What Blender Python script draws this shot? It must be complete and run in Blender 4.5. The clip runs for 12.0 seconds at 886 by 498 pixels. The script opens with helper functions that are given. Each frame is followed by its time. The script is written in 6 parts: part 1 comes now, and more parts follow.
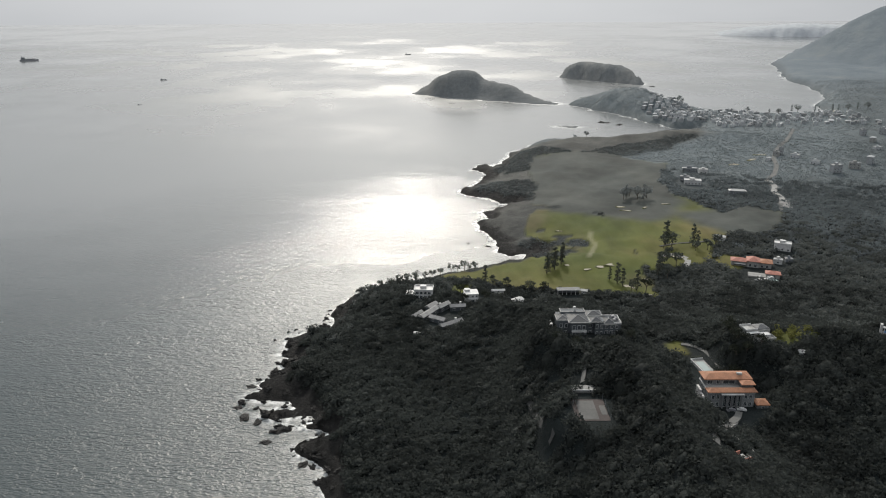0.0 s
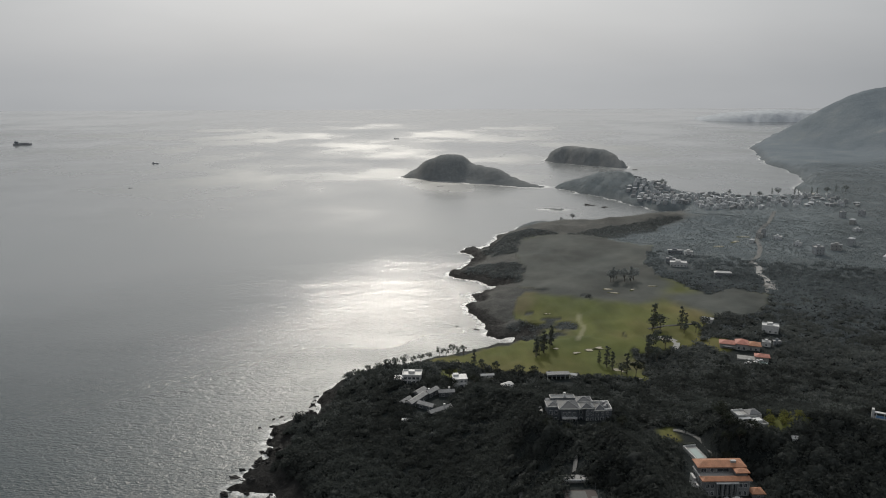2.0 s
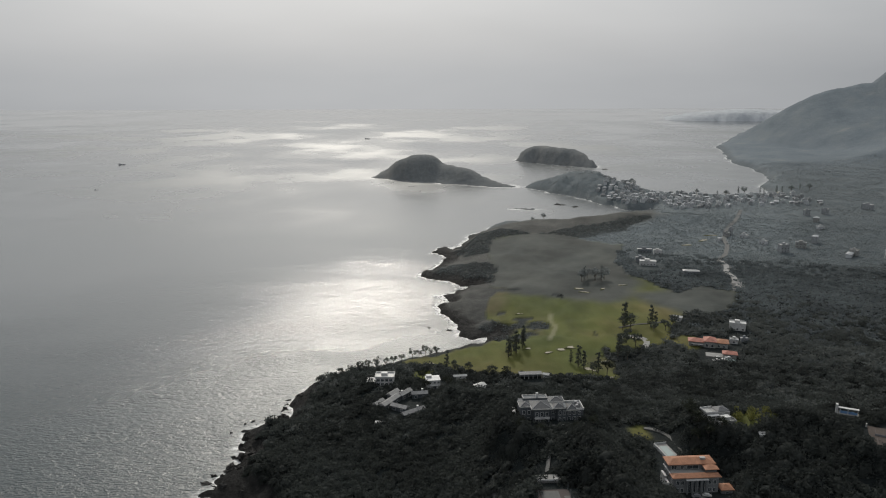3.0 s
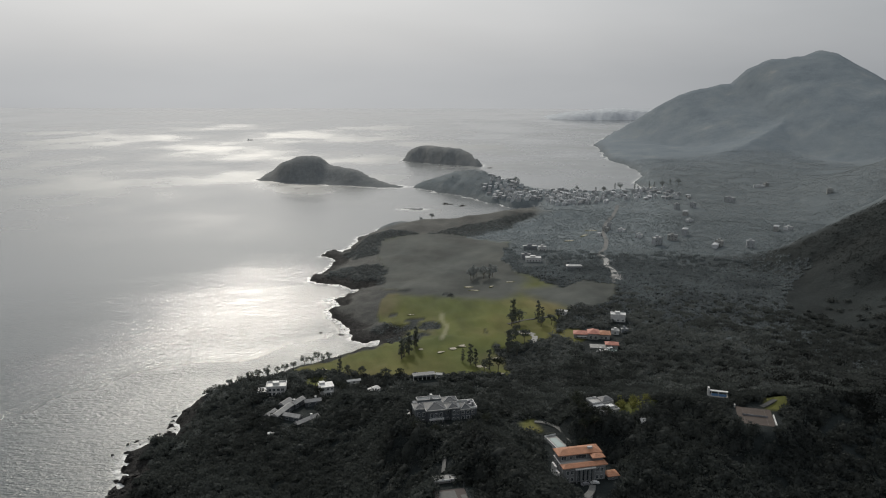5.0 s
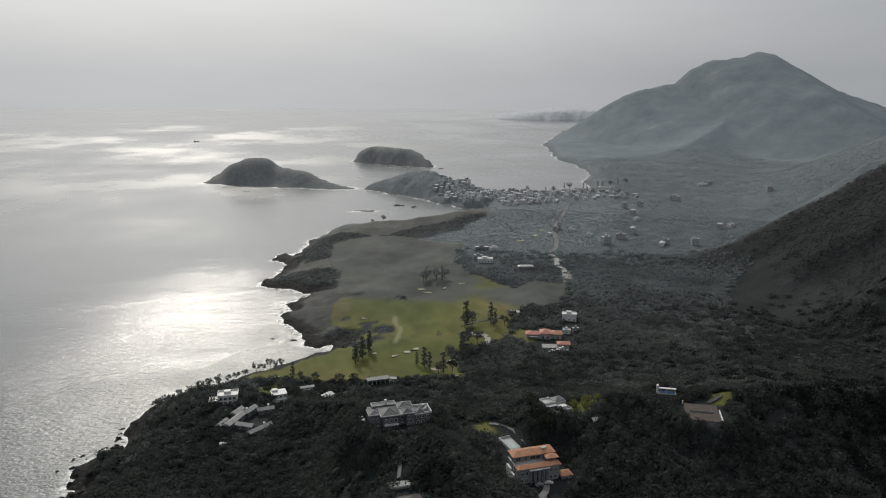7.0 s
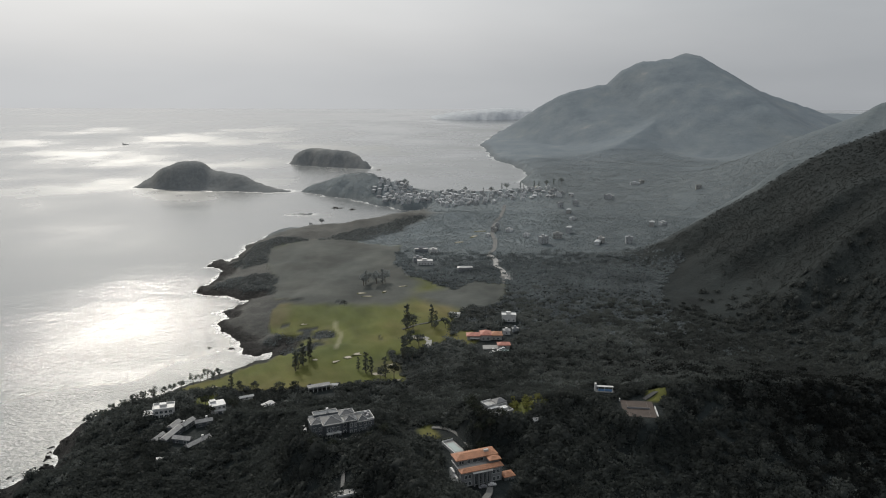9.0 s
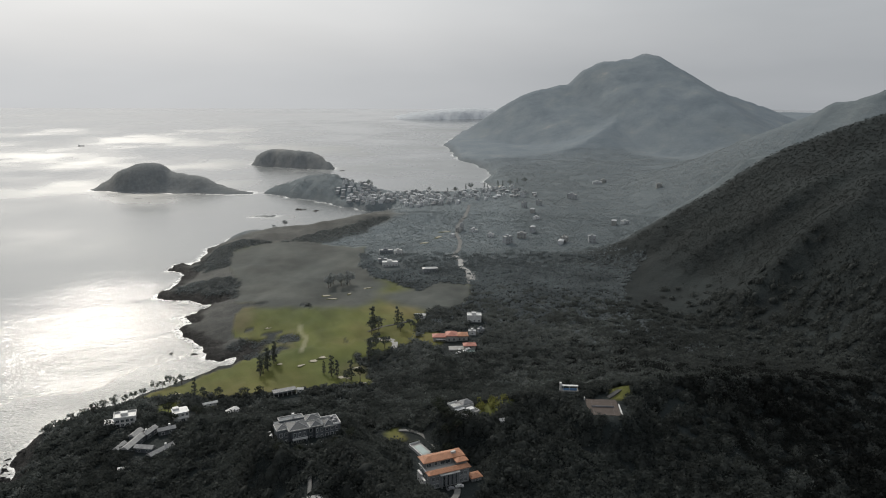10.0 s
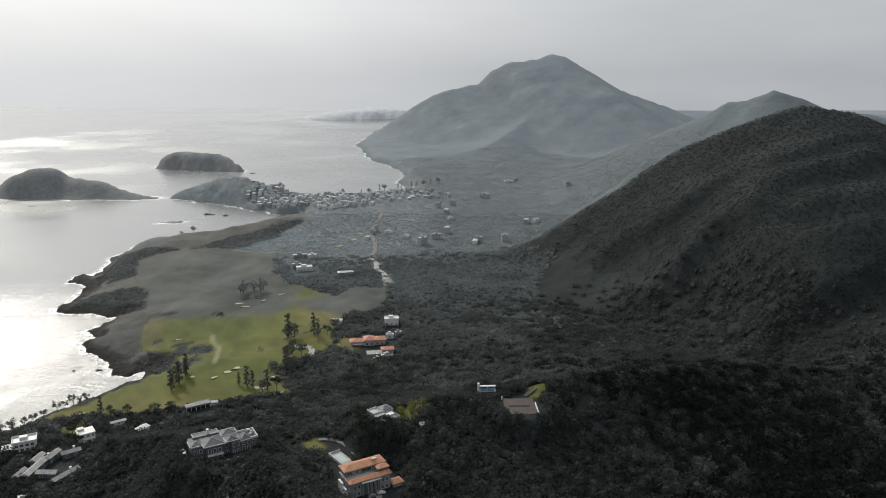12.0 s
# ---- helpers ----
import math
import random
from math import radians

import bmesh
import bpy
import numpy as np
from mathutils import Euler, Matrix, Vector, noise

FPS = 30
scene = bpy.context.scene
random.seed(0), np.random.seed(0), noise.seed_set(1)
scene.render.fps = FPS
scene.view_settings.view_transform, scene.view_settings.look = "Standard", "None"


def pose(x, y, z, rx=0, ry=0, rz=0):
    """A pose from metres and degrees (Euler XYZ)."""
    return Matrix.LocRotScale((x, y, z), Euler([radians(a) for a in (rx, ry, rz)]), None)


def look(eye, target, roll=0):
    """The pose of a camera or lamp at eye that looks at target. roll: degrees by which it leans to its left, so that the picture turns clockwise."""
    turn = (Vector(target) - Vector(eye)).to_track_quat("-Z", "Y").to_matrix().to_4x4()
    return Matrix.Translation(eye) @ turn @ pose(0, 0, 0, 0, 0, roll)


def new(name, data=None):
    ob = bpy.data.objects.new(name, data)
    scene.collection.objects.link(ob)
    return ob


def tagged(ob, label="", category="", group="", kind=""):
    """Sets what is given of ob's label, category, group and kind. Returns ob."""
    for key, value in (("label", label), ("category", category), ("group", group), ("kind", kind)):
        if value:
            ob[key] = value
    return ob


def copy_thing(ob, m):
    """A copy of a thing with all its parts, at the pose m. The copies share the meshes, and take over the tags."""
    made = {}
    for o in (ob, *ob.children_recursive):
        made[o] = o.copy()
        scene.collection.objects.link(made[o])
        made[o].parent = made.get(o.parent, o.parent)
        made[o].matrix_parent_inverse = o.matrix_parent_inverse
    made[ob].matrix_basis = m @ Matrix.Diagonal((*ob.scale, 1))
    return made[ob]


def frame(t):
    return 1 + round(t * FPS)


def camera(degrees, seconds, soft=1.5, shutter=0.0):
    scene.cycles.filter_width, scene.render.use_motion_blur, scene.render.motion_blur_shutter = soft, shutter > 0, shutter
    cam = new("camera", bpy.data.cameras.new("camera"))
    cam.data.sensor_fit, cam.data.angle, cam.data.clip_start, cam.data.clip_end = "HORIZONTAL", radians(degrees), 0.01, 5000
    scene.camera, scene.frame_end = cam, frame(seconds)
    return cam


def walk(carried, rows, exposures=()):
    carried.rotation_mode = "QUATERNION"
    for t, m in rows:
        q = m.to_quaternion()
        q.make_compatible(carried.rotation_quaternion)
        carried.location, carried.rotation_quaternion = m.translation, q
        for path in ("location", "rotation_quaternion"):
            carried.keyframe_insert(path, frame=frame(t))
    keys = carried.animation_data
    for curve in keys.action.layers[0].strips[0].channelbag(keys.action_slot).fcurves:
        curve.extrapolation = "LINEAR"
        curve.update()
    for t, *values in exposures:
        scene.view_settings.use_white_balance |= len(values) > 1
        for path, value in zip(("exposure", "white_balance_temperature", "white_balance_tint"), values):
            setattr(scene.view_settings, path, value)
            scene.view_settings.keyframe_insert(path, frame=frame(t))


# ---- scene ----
cam = camera(62.44, 12.0, 1.1)
# seconds, height of the eye, turn to the left, look up, lean
ROWS = [
    (0.0, 209.5, 0.00, -19.47, 0.31),
    (0.5, 210.2, -0.06, -14.70, 0.26),
    (1.0, 210.9, -0.11, -13.19, 0.23),
    (1.5, 211.6, -0.09, -13.18, 0.27),
    (2.0, 212.2, -0.98, -13.20, 0.21),
    (2.5, 212.9, -2.09, -13.25, 0.18),
    (3.0, 213.5, -3.24, -13.24, 0.15),
    (5.0, 216.1, -12.10, -13.31, -0.08),
    (5.5, 216.8, -14.05, -13.31, -0.11),
    (6.0, 217.4, -14.24, -13.33, -0.06),
    (6.5, 218.1, -14.86, -13.33, -0.08),
    (7.0, 218.8, -15.94, -13.33, -0.10),
    (9.0, 221.7, -20.81, -13.33, -0.14),
    (9.5, 222.5, -22.21, -13.35, -0.14),
    (10.0, 223.3, -23.64, -13.36, -0.13),
    (10.5, 224.1, -25.01, -13.38, -0.13),
    (11.0, 224.9, -26.51, -13.39, -0.12),
    (11.5, 225.8, -28.48, -13.41, -0.12),
    (12.0, 226.7, -30.45, -13.41, -0.21),
]
EXPOSURES = [(0, 0.28), (0.5, 0.1), (1, -0.12), (2.5, -0.2), (5.5, -0.1), (7, -0.05), (9.5, 0.08), (11, 0.22), (12, 0.36)]


def flight(z, yaw, pitch, roll):
    return pose(0, 0, z, 0, 0, yaw) @ pose(0, 0, 0, pitch) @ pose(0, 0, 0, 0, roll) @ pose(0, 0, 0, 90)


walk(cam, [(t, flight(*row)) for t, *row in ROWS], EXPOSURES)

# ---- sky, sun ----
SUN_TURN, SUN_UP = 4.0, 36.0  # degrees left of straight ahead, above the horizon
ZENITH = 2.0
VEIL = (0.68, 2.8)  # brightness of the wide and the narrow veil
sky_world = bpy.data.worlds.new("hazy_sky")
scene.world = sky_world
sky_world.use_nodes = True
wt = sky_world.node_tree
wt.nodes.clear()
w_out = wt.nodes.new("ShaderNodeOutputWorld")
w_bg = wt.nodes.new("ShaderNodeBackground")
w_sky = wt.nodes.new("ShaderNodeTexSky")
w_sky.sky_type, w_sky.sun_disc = "NISHITA", False
w_sky.sun_elevation, w_sky.sun_rotation = radians(SUN_UP), radians(-SUN_TURN)
w_sky.dust_density, w_sky.air_density = 4.0, 1.5
w_mul = wt.nodes.new("ShaderNodeVectorMath")
w_mul.operation = "SCALE"
w_mul.inputs["Scale"].default_value = 0.06
w_tc = wt.nodes.new("ShaderNodeTexCoord")
w_sep = wt.nodes.new("ShaderNodeSeparateXYZ")
w_ramp = wt.nodes.new("ShaderNodeValToRGB")  # haze: thick at and under the horizon, thin overhead
w_ramp.color_ramp.elements[0].position, w_ramp.color_ramp.elements[0].color = 0.0, (0.93, 0.93, 0.93, 1)
w_ramp.color_ramp.elements[1].position, w_ramp.color_ramp.elements[1].color = 0.55, (0.88, 0.88, 0.88, 1)
w_noise = wt.nodes.new("ShaderNodeTexNoise")  # soft cloud in the haze
w_noise.inputs["Scale"].default_value, w_noise.inputs["Detail"].default_value = 2.2, 4
w_map = wt.nodes.new("ShaderNodeMapping")
w_map.inputs["Scale"].default_value = (1, 1, 4)
w_cloud = wt.nodes.new("ShaderNodeValToRGB")
w_cloud.color_ramp.elements[0].position, w_cloud.color_ramp.elements[0].color = 0.3, (0.318, 0.337, 0.36, 1)
w_cloud.color_ramp.elements[1].position, w_cloud.color_ramp.elements[1].color = 0.75, (0.395, 0.411, 0.433, 1)
# the bright veil of haze round the sun
sun_way = (-math.sin(radians(SUN_TURN)) * math.cos(radians(SUN_UP)), math.cos(radians(SUN_TURN)) * math.cos(radians(SUN_UP)), math.sin(radians(SUN_UP)))
w_dot = wt.nodes.new("ShaderNodeVectorMath")
w_dot.operation = "DOT_PRODUCT"
w_dot.inputs[1].default_value = sun_way
w_norm = wt.nodes.new("ShaderNodeVectorMath")
w_norm.operation = "NORMALIZE"


def w_math(op, a, b):
    node = wt.nodes.new("ShaderNodeMath")
    node.operation, node.use_clamp = op, op == "MAXIMUM"
    for i, value in enumerate((a, b)):
        if isinstance(value, (int, float)):
            node.inputs[i].default_value = value
        else:
            wt.links.new(value, node.inputs[i])
    return node.outputs[0]


# an overcast sky is about three times as bright overhead as at the horizon
rise = w_math("ADD", w_math("MULTIPLY", w_math("MAXIMUM", w_sep.outputs["Z"], 0.0), ZENITH), 1.0)
w_rise = wt.nodes.new("ShaderNodeVectorMath")
w_rise.operation = "SCALE"
toward = w_math("MAXIMUM", w_dot.outputs["Value"], 0.0)
veil = w_math("ADD", w_math("MULTIPLY", w_math("POWER", toward, 5.0), VEIL[0]), w_math("MULTIPLY", w_math("POWER", toward, 45.0), VEIL[1]))
w_veil = wt.nodes.new("ShaderNodeVectorMath")
w_veil.operation = "SCALE"
w_veil.inputs[0].default_value = (1.0, 0.985, 0.955)
w_add = wt.nodes.new("ShaderNodeVectorMath")
wt.links.new(veil, w_veil.inputs["Scale"])
w_mix = wt.nodes.new("ShaderNodeMix")
w_mix.data_type = "RGBA"
for a, b in ((w_tc.outputs["Generated"], w_sep.inputs[0]), (w_sep.outputs["Z"], w_ramp.inputs[0]), (w_tc.outputs["Generated"], w_map.inputs[0]),
             (w_map.outputs[0], w_noise.inputs["Vector"]), (w_noise.outputs[0], w_cloud.inputs[0]), (w_sky.outputs[0], w_mul.inputs[0]),
             (w_ramp.outputs[0], w_mix.inputs[0]), (w_mul.outputs[0], w_mix.inputs[6]), (w_cloud.outputs[0], w_rise.inputs[0]), (rise, w_rise.inputs["Scale"]), (w_rise.outputs[0], w_mix.inputs[7]),
             (w_tc.outputs["Generated"], w_norm.inputs[0]), (w_norm.outputs[0], w_dot.inputs[0]), (w_mix.outputs[2], w_add.inputs[0]),
             (w_veil.outputs[0], w_add.inputs[1]), (w_add.outputs[0], w_bg.inputs[0]), (w_bg.outputs[0], w_out.inputs[0])):
    wt.links.new(a, b)
sun = new("sun", bpy.data.lights.new("sun", "SUN"))
sun.data.energy, sun.data.angle, sun.data.color = 2.6, radians(5), (1.0, 0.94, 0.835)
sun.matrix_basis = look((0, 0, 0), (math.sin(radians(SUN_TURN)), -math.cos(radians(SUN_TURN)), -math.tan(radians(SUN_UP))))


# ---- materials ----
class Nodes:
    """A material's node tree, in short calls."""

    def __init__(self, name):
        self.mat = bpy.data.materials.new(name)
        self.mat.use_nodes = True
        self.tree = self.mat.node_tree
        self.tree.nodes.clear()
        self.out = self.tree.nodes.new("ShaderNodeOutputMaterial")
        self.bsdf = self.add("ShaderNodeBsdfPrincipled")
        self.link(self.bsdf.outputs[0], self.out.inputs[0])
        geo = self.add("ShaderNodeNewGeometry")
        self.place, self.island = geo.outputs["Position"], geo.outputs["Random Per Island"]
        self.normal = geo.outputs["Normal"]

    def add(self, kind, **values):
        node = self.tree.nodes.new(kind)
        for key, value in values.items():
            node.inputs[key].default_value = value
        return node

    def link(self, a, b):
        self.tree.links.new(a, b)

    def noise(self, scale, detail=4, stretch=None, rough=0.55, turn=0):
        node = self.add("ShaderNodeTexNoise", Scale=scale, Detail=detail, Roughness=rough)
        if stretch:
            m = self.add("ShaderNodeMapping")
            m.inputs["Scale"].default_value, m.inputs["Rotation"].default_value = stretch, (0, 0, radians(turn))
            self.link(self.place, m.inputs[0])
            self.link(m.outputs[0], node.inputs["Vector"])
        else:
            self.link(self.place, node.inputs["Vector"])
        return node.outputs[0]

    def ramp(self, fac, stops):
        node = self.add("ShaderNodeValToRGB")
        ramp = node.color_ramp
        while len(ramp.elements) < len(stops):
            ramp.elements.new(0.5)
        for el, (at, col) in zip(ramp.elements, stops):
            el.position = at
            el.color = (*col, 1) if isinstance(col, tuple) else (col, col, col, 1)
        self.link(fac, node.inputs[0])
        return node.outputs[0]

    def mix(self, fac, a, b, mode="MIX"):
        node = self.add("ShaderNodeMix")
        node.data_type, node.blend_type = "RGBA", mode
        for slot, value in ((0, fac), (6, a), (7, b)):
            if isinstance(value, (int, float)):
                node.inputs[slot].default_value = value if slot == 0 else (value, value, value, 1)
            elif isinstance(value, tuple):
                node.inputs[slot].default_value = (*value, 1)
            else:
                self.link(value, node.inputs[slot])
        return node.outputs[2]

    def math(self, op, a, b=0.0, c=0.0):
        node = self.add("ShaderNodeMath")
        node.operation = op
        for i, value in enumerate((a, b, c)):
            if isinstance(value, (int, float)):
                node.inputs[i].default_value = value
            else:
                self.link(value, node.inputs[i])
        return node.outputs[0]

    def attr(self, name):
        node = self.add("ShaderNodeAttribute")
        node.attribute_name = name
        return node.outputs["Fac"]

    def bump(self, height, distance, strength=1.0, after=None):
        node = self.add("ShaderNodeBump", Distance=distance)
        if isinstance(strength, (int, float)):
            node.inputs["Strength"].default_value = strength
        else:
            self.link(strength, node.inputs["Strength"])
        self.link(height, node.inputs["Height"])
        if after is not None:
            self.link(after, node.inputs["Normal"])
        return node.outputs[0]

    def done(self, color=None, rough=None, normal=None, specular=0.3):
        for slot, value in (("Base Color", color), ("Roughness", rough), ("Normal", normal)):
            if value is None:
                continue
            if isinstance(value, tuple):
                self.bsdf.inputs[slot].default_value = (*value, 1)
            elif isinstance(value, (int, float)):
                self.bsdf.inputs[slot].default_value = value
            else:
                self.link(value, self.bsdf.inputs[slot])
        self.bsdf.inputs["Specular IOR Level"].default_value = specular
        return self.mat


def plain(name, color, rough=0.6, grain=2.0, spread=0.18, relief=0.03, stain=0.2, specular=0.3):
    """A painted, rendered or stone surface: fine grain, broad stains, a little relief."""
    n = Nodes(name)
    lo, hi = tuple(c * (1 - spread) for c in color), tuple(min(c * (1 + spread), 1) for c in color)
    fine = n.ramp(n.noise(grain, 5), [(0.3, lo), (0.7, hi)])
    broad = n.ramp(n.noise(stain, 3), [(0.3, 0.72), (0.6, 1.0)])
    return n.done(n.mix(1.0, fine, broad, "MULTIPLY"), rough, n.bump(n.noise(grain * 2, 4), relief), specular)


def foliage(name, dark, light, specular=0.15, through_part=0.35):
    """Leaves: tone by clump, broad and fine variation, some light let through."""
    n = Nodes(name)
    tone = n.ramp(n.island, [(0.0, dark), (0.6, tuple((a + b) / 2 for a, b in zip(dark, light))), (1.0, light)])
    broad = n.ramp(n.noise(0.02, 4), [(0.35, 0.7), (0.65, 1.25)])
    fine = n.ramp(n.noise(1.3, 5, rough=0.7), [(0.3, 0.75), (0.7, 1.2)])
    col = n.mix(1.0, n.mix(1.0, tone, broad, "MULTIPLY"), fine, "MULTIPLY")
    mat = n.done(col, 0.75, n.bump(n.noise(2.2, 5, rough=0.75), 0.3), specular)
    through_leaf = n.add("ShaderNodeBsdfTranslucent")
    n.link(col, through_leaf.inputs["Color"])
    both = n.add("ShaderNodeMixShader", Fac=through_part)
    n.link(n.bsdf.outputs[0], both.inputs[1])
    n.link(through_leaf.outputs[0], both.inputs[2])
    n.link(both.outputs[0], n.out.inputs[0])
    return mat


def ground_material():
    """All the mainland: wood floor, north and hill scrub paled for haze, shore rock, golf turf, sand."""
    n = Nodes("wooded_ground")
    soil = n.ramp(n.noise(0.35, 6, rough=0.7), [(0.3, (0.009, 0.0117, 0.0118)), (0.55, (0.0122, 0.0152, 0.0151)), (0.75, (0.0185, 0.0212, 0.02))])
    soil = n.mix(1.0, soil, n.ramp(n.noise(0.03, 5), [(0.35, 0.75), (0.7, 1.35)]), "MULTIPLY")
    # Paler scrub and hill tones put distance haze into the ground colour.
    hazed_heath = n.ramp(n.noise(0.05, 6, rough=0.7), [(0.33, (0.0809, 0.0959, 0.1028)), (0.52, (0.0994, 0.1156, 0.1213)), (0.7, (0.1225, 0.1363, 0.1387))])
    soil = n.mix(n.attr("hazed_heath"), soil, hazed_heath)
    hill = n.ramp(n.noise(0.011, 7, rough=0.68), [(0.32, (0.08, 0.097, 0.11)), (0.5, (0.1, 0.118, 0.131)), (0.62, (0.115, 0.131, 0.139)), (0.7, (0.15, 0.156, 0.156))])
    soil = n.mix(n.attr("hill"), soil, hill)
    moor = n.ramp(n.noise(0.06, 6, rough=0.7), [(0.33, (0.0413, 0.0433, 0.0406)), (0.5, (0.0537, 0.0544, 0.0503)), (0.68, (0.0688, 0.0675, 0.0606))])
    moor = n.mix(1.0, moor, n.ramp(n.noise(0.014, 5, rough=0.65), [(0.36, 0.78), (0.64, 1.2)]), "MULTIPLY")
    soil = n.mix(n.attr("moor"), soil, moor)
    soil = n.mix(n.attr("bush"), soil, n.ramp(n.noise(0.2, 5), [(0.35, (0.024, 0.0275, 0.0275)), (0.65, (0.034, 0.037, 0.0355))]))
    rock = n.ramp(n.noise(0.25, 7, rough=0.7), [(0.35, (0.016, 0.0157, 0.0152)), (0.58, (0.034, 0.033, 0.0315)), (0.75, (0.085, 0.08, 0.072))])
    turf = n.ramp(n.noise(0.012, 4), [(0.33, (0.0448, 0.0545, 0.0140)), (0.5, (0.0617, 0.0672, 0.0176)), (0.68, (0.0883, 0.0762, 0.0290))])
    mow = n.ramp(n.noise(0.06, 3, (1, 0.25, 1), turn=20), [(0.35, 0.82), (0.65, 1.15)])
    turf = n.mix(1.0, n.mix(1.0, turf, mow, "MULTIPLY"), n.ramp(n.noise(1.5, 4), [(0.3, 0.85), (0.7, 1.12)]), "MULTIPLY")
    sand = n.ramp(n.noise(0.8, 4), [(0.3, (0.33, 0.29, 0.22)), (0.7, (0.43, 0.39, 0.31))])
    # Greyed turf imitates haze and cloud shade over the upper fairway.
    dull = n.ramp(n.noise(0.02, 5), [(0.35, (0.0407, 0.0454, 0.0421)), (0.65, (0.0539, 0.0572, 0.0513))])
    dull = n.mix(1.0, dull, n.ramp(n.noise(0.016, 5, rough=0.65), [(0.38, 0.68), (0.62, 1.12)]), "MULTIPLY")
    turf = n.mix(n.attr("hazed_turf"), turf, dull)
    khaki = n.ramp(n.noise(0.05, 5), [(0.35, (0.05, 0.05, 0.02)), (0.65, (0.072, 0.064, 0.031))])
    turf = n.mix(n.attr("khaki"), turf, khaki)
    col = n.mix(n.attr("turf"), soil, turf)
    col = n.mix(n.attr("rock"), col, rock)
    col = n.mix(n.attr("sand"), col, sand)
    wild = n.math("SUBTRACT", 1.0, n.math("MULTIPLY", n.attr("turf"), 0.92))
    canopy = n.math("MULTIPLY", n.noise(0.07, 7, rough=0.68), wild)
    rough_h = n.math("MULTIPLY", n.noise(0.5, 8, rough=0.75), wild)
    craggy = n.math("MULTIPLY", n.noise(0.3, 8, (1, 1, 2.5), rough=0.8), n.attr("rock"))
    return n.done(col, 0.8, n.bump(craggy, 5.0, 1.0, n.bump(rough_h, 0.9, 0.7, n.bump(canopy, 5.0, 0.5))), 0.06)


def scrub_material(name, dark, mid, pale, size=0.012, relief=1.0):
    """Open hillside: scrub, grass and bare rock, in tones the callers pale for haze."""
    n = Nodes(name)
    a = n.ramp(n.noise(size, 7, rough=0.65), [(0.36, dark), (0.52, mid), (0.7, pale)])
    b = n.ramp(n.noise(size * 9, 6, rough=0.7), [(0.3, 0.78), (0.7, 1.2)])
    return n.done(n.mix(1.0, a, b, "MULTIPLY"), 0.9, n.bump(n.noise(0.3, 6, rough=0.75), 2.6 * relief, 0.9, n.bump(n.noise(0.06, 8, rough=0.65), 7.0 * relief)), 0.05)


WIND_EDGE, WIND_SLANT = (560, 700, 850, 1080), 0.5


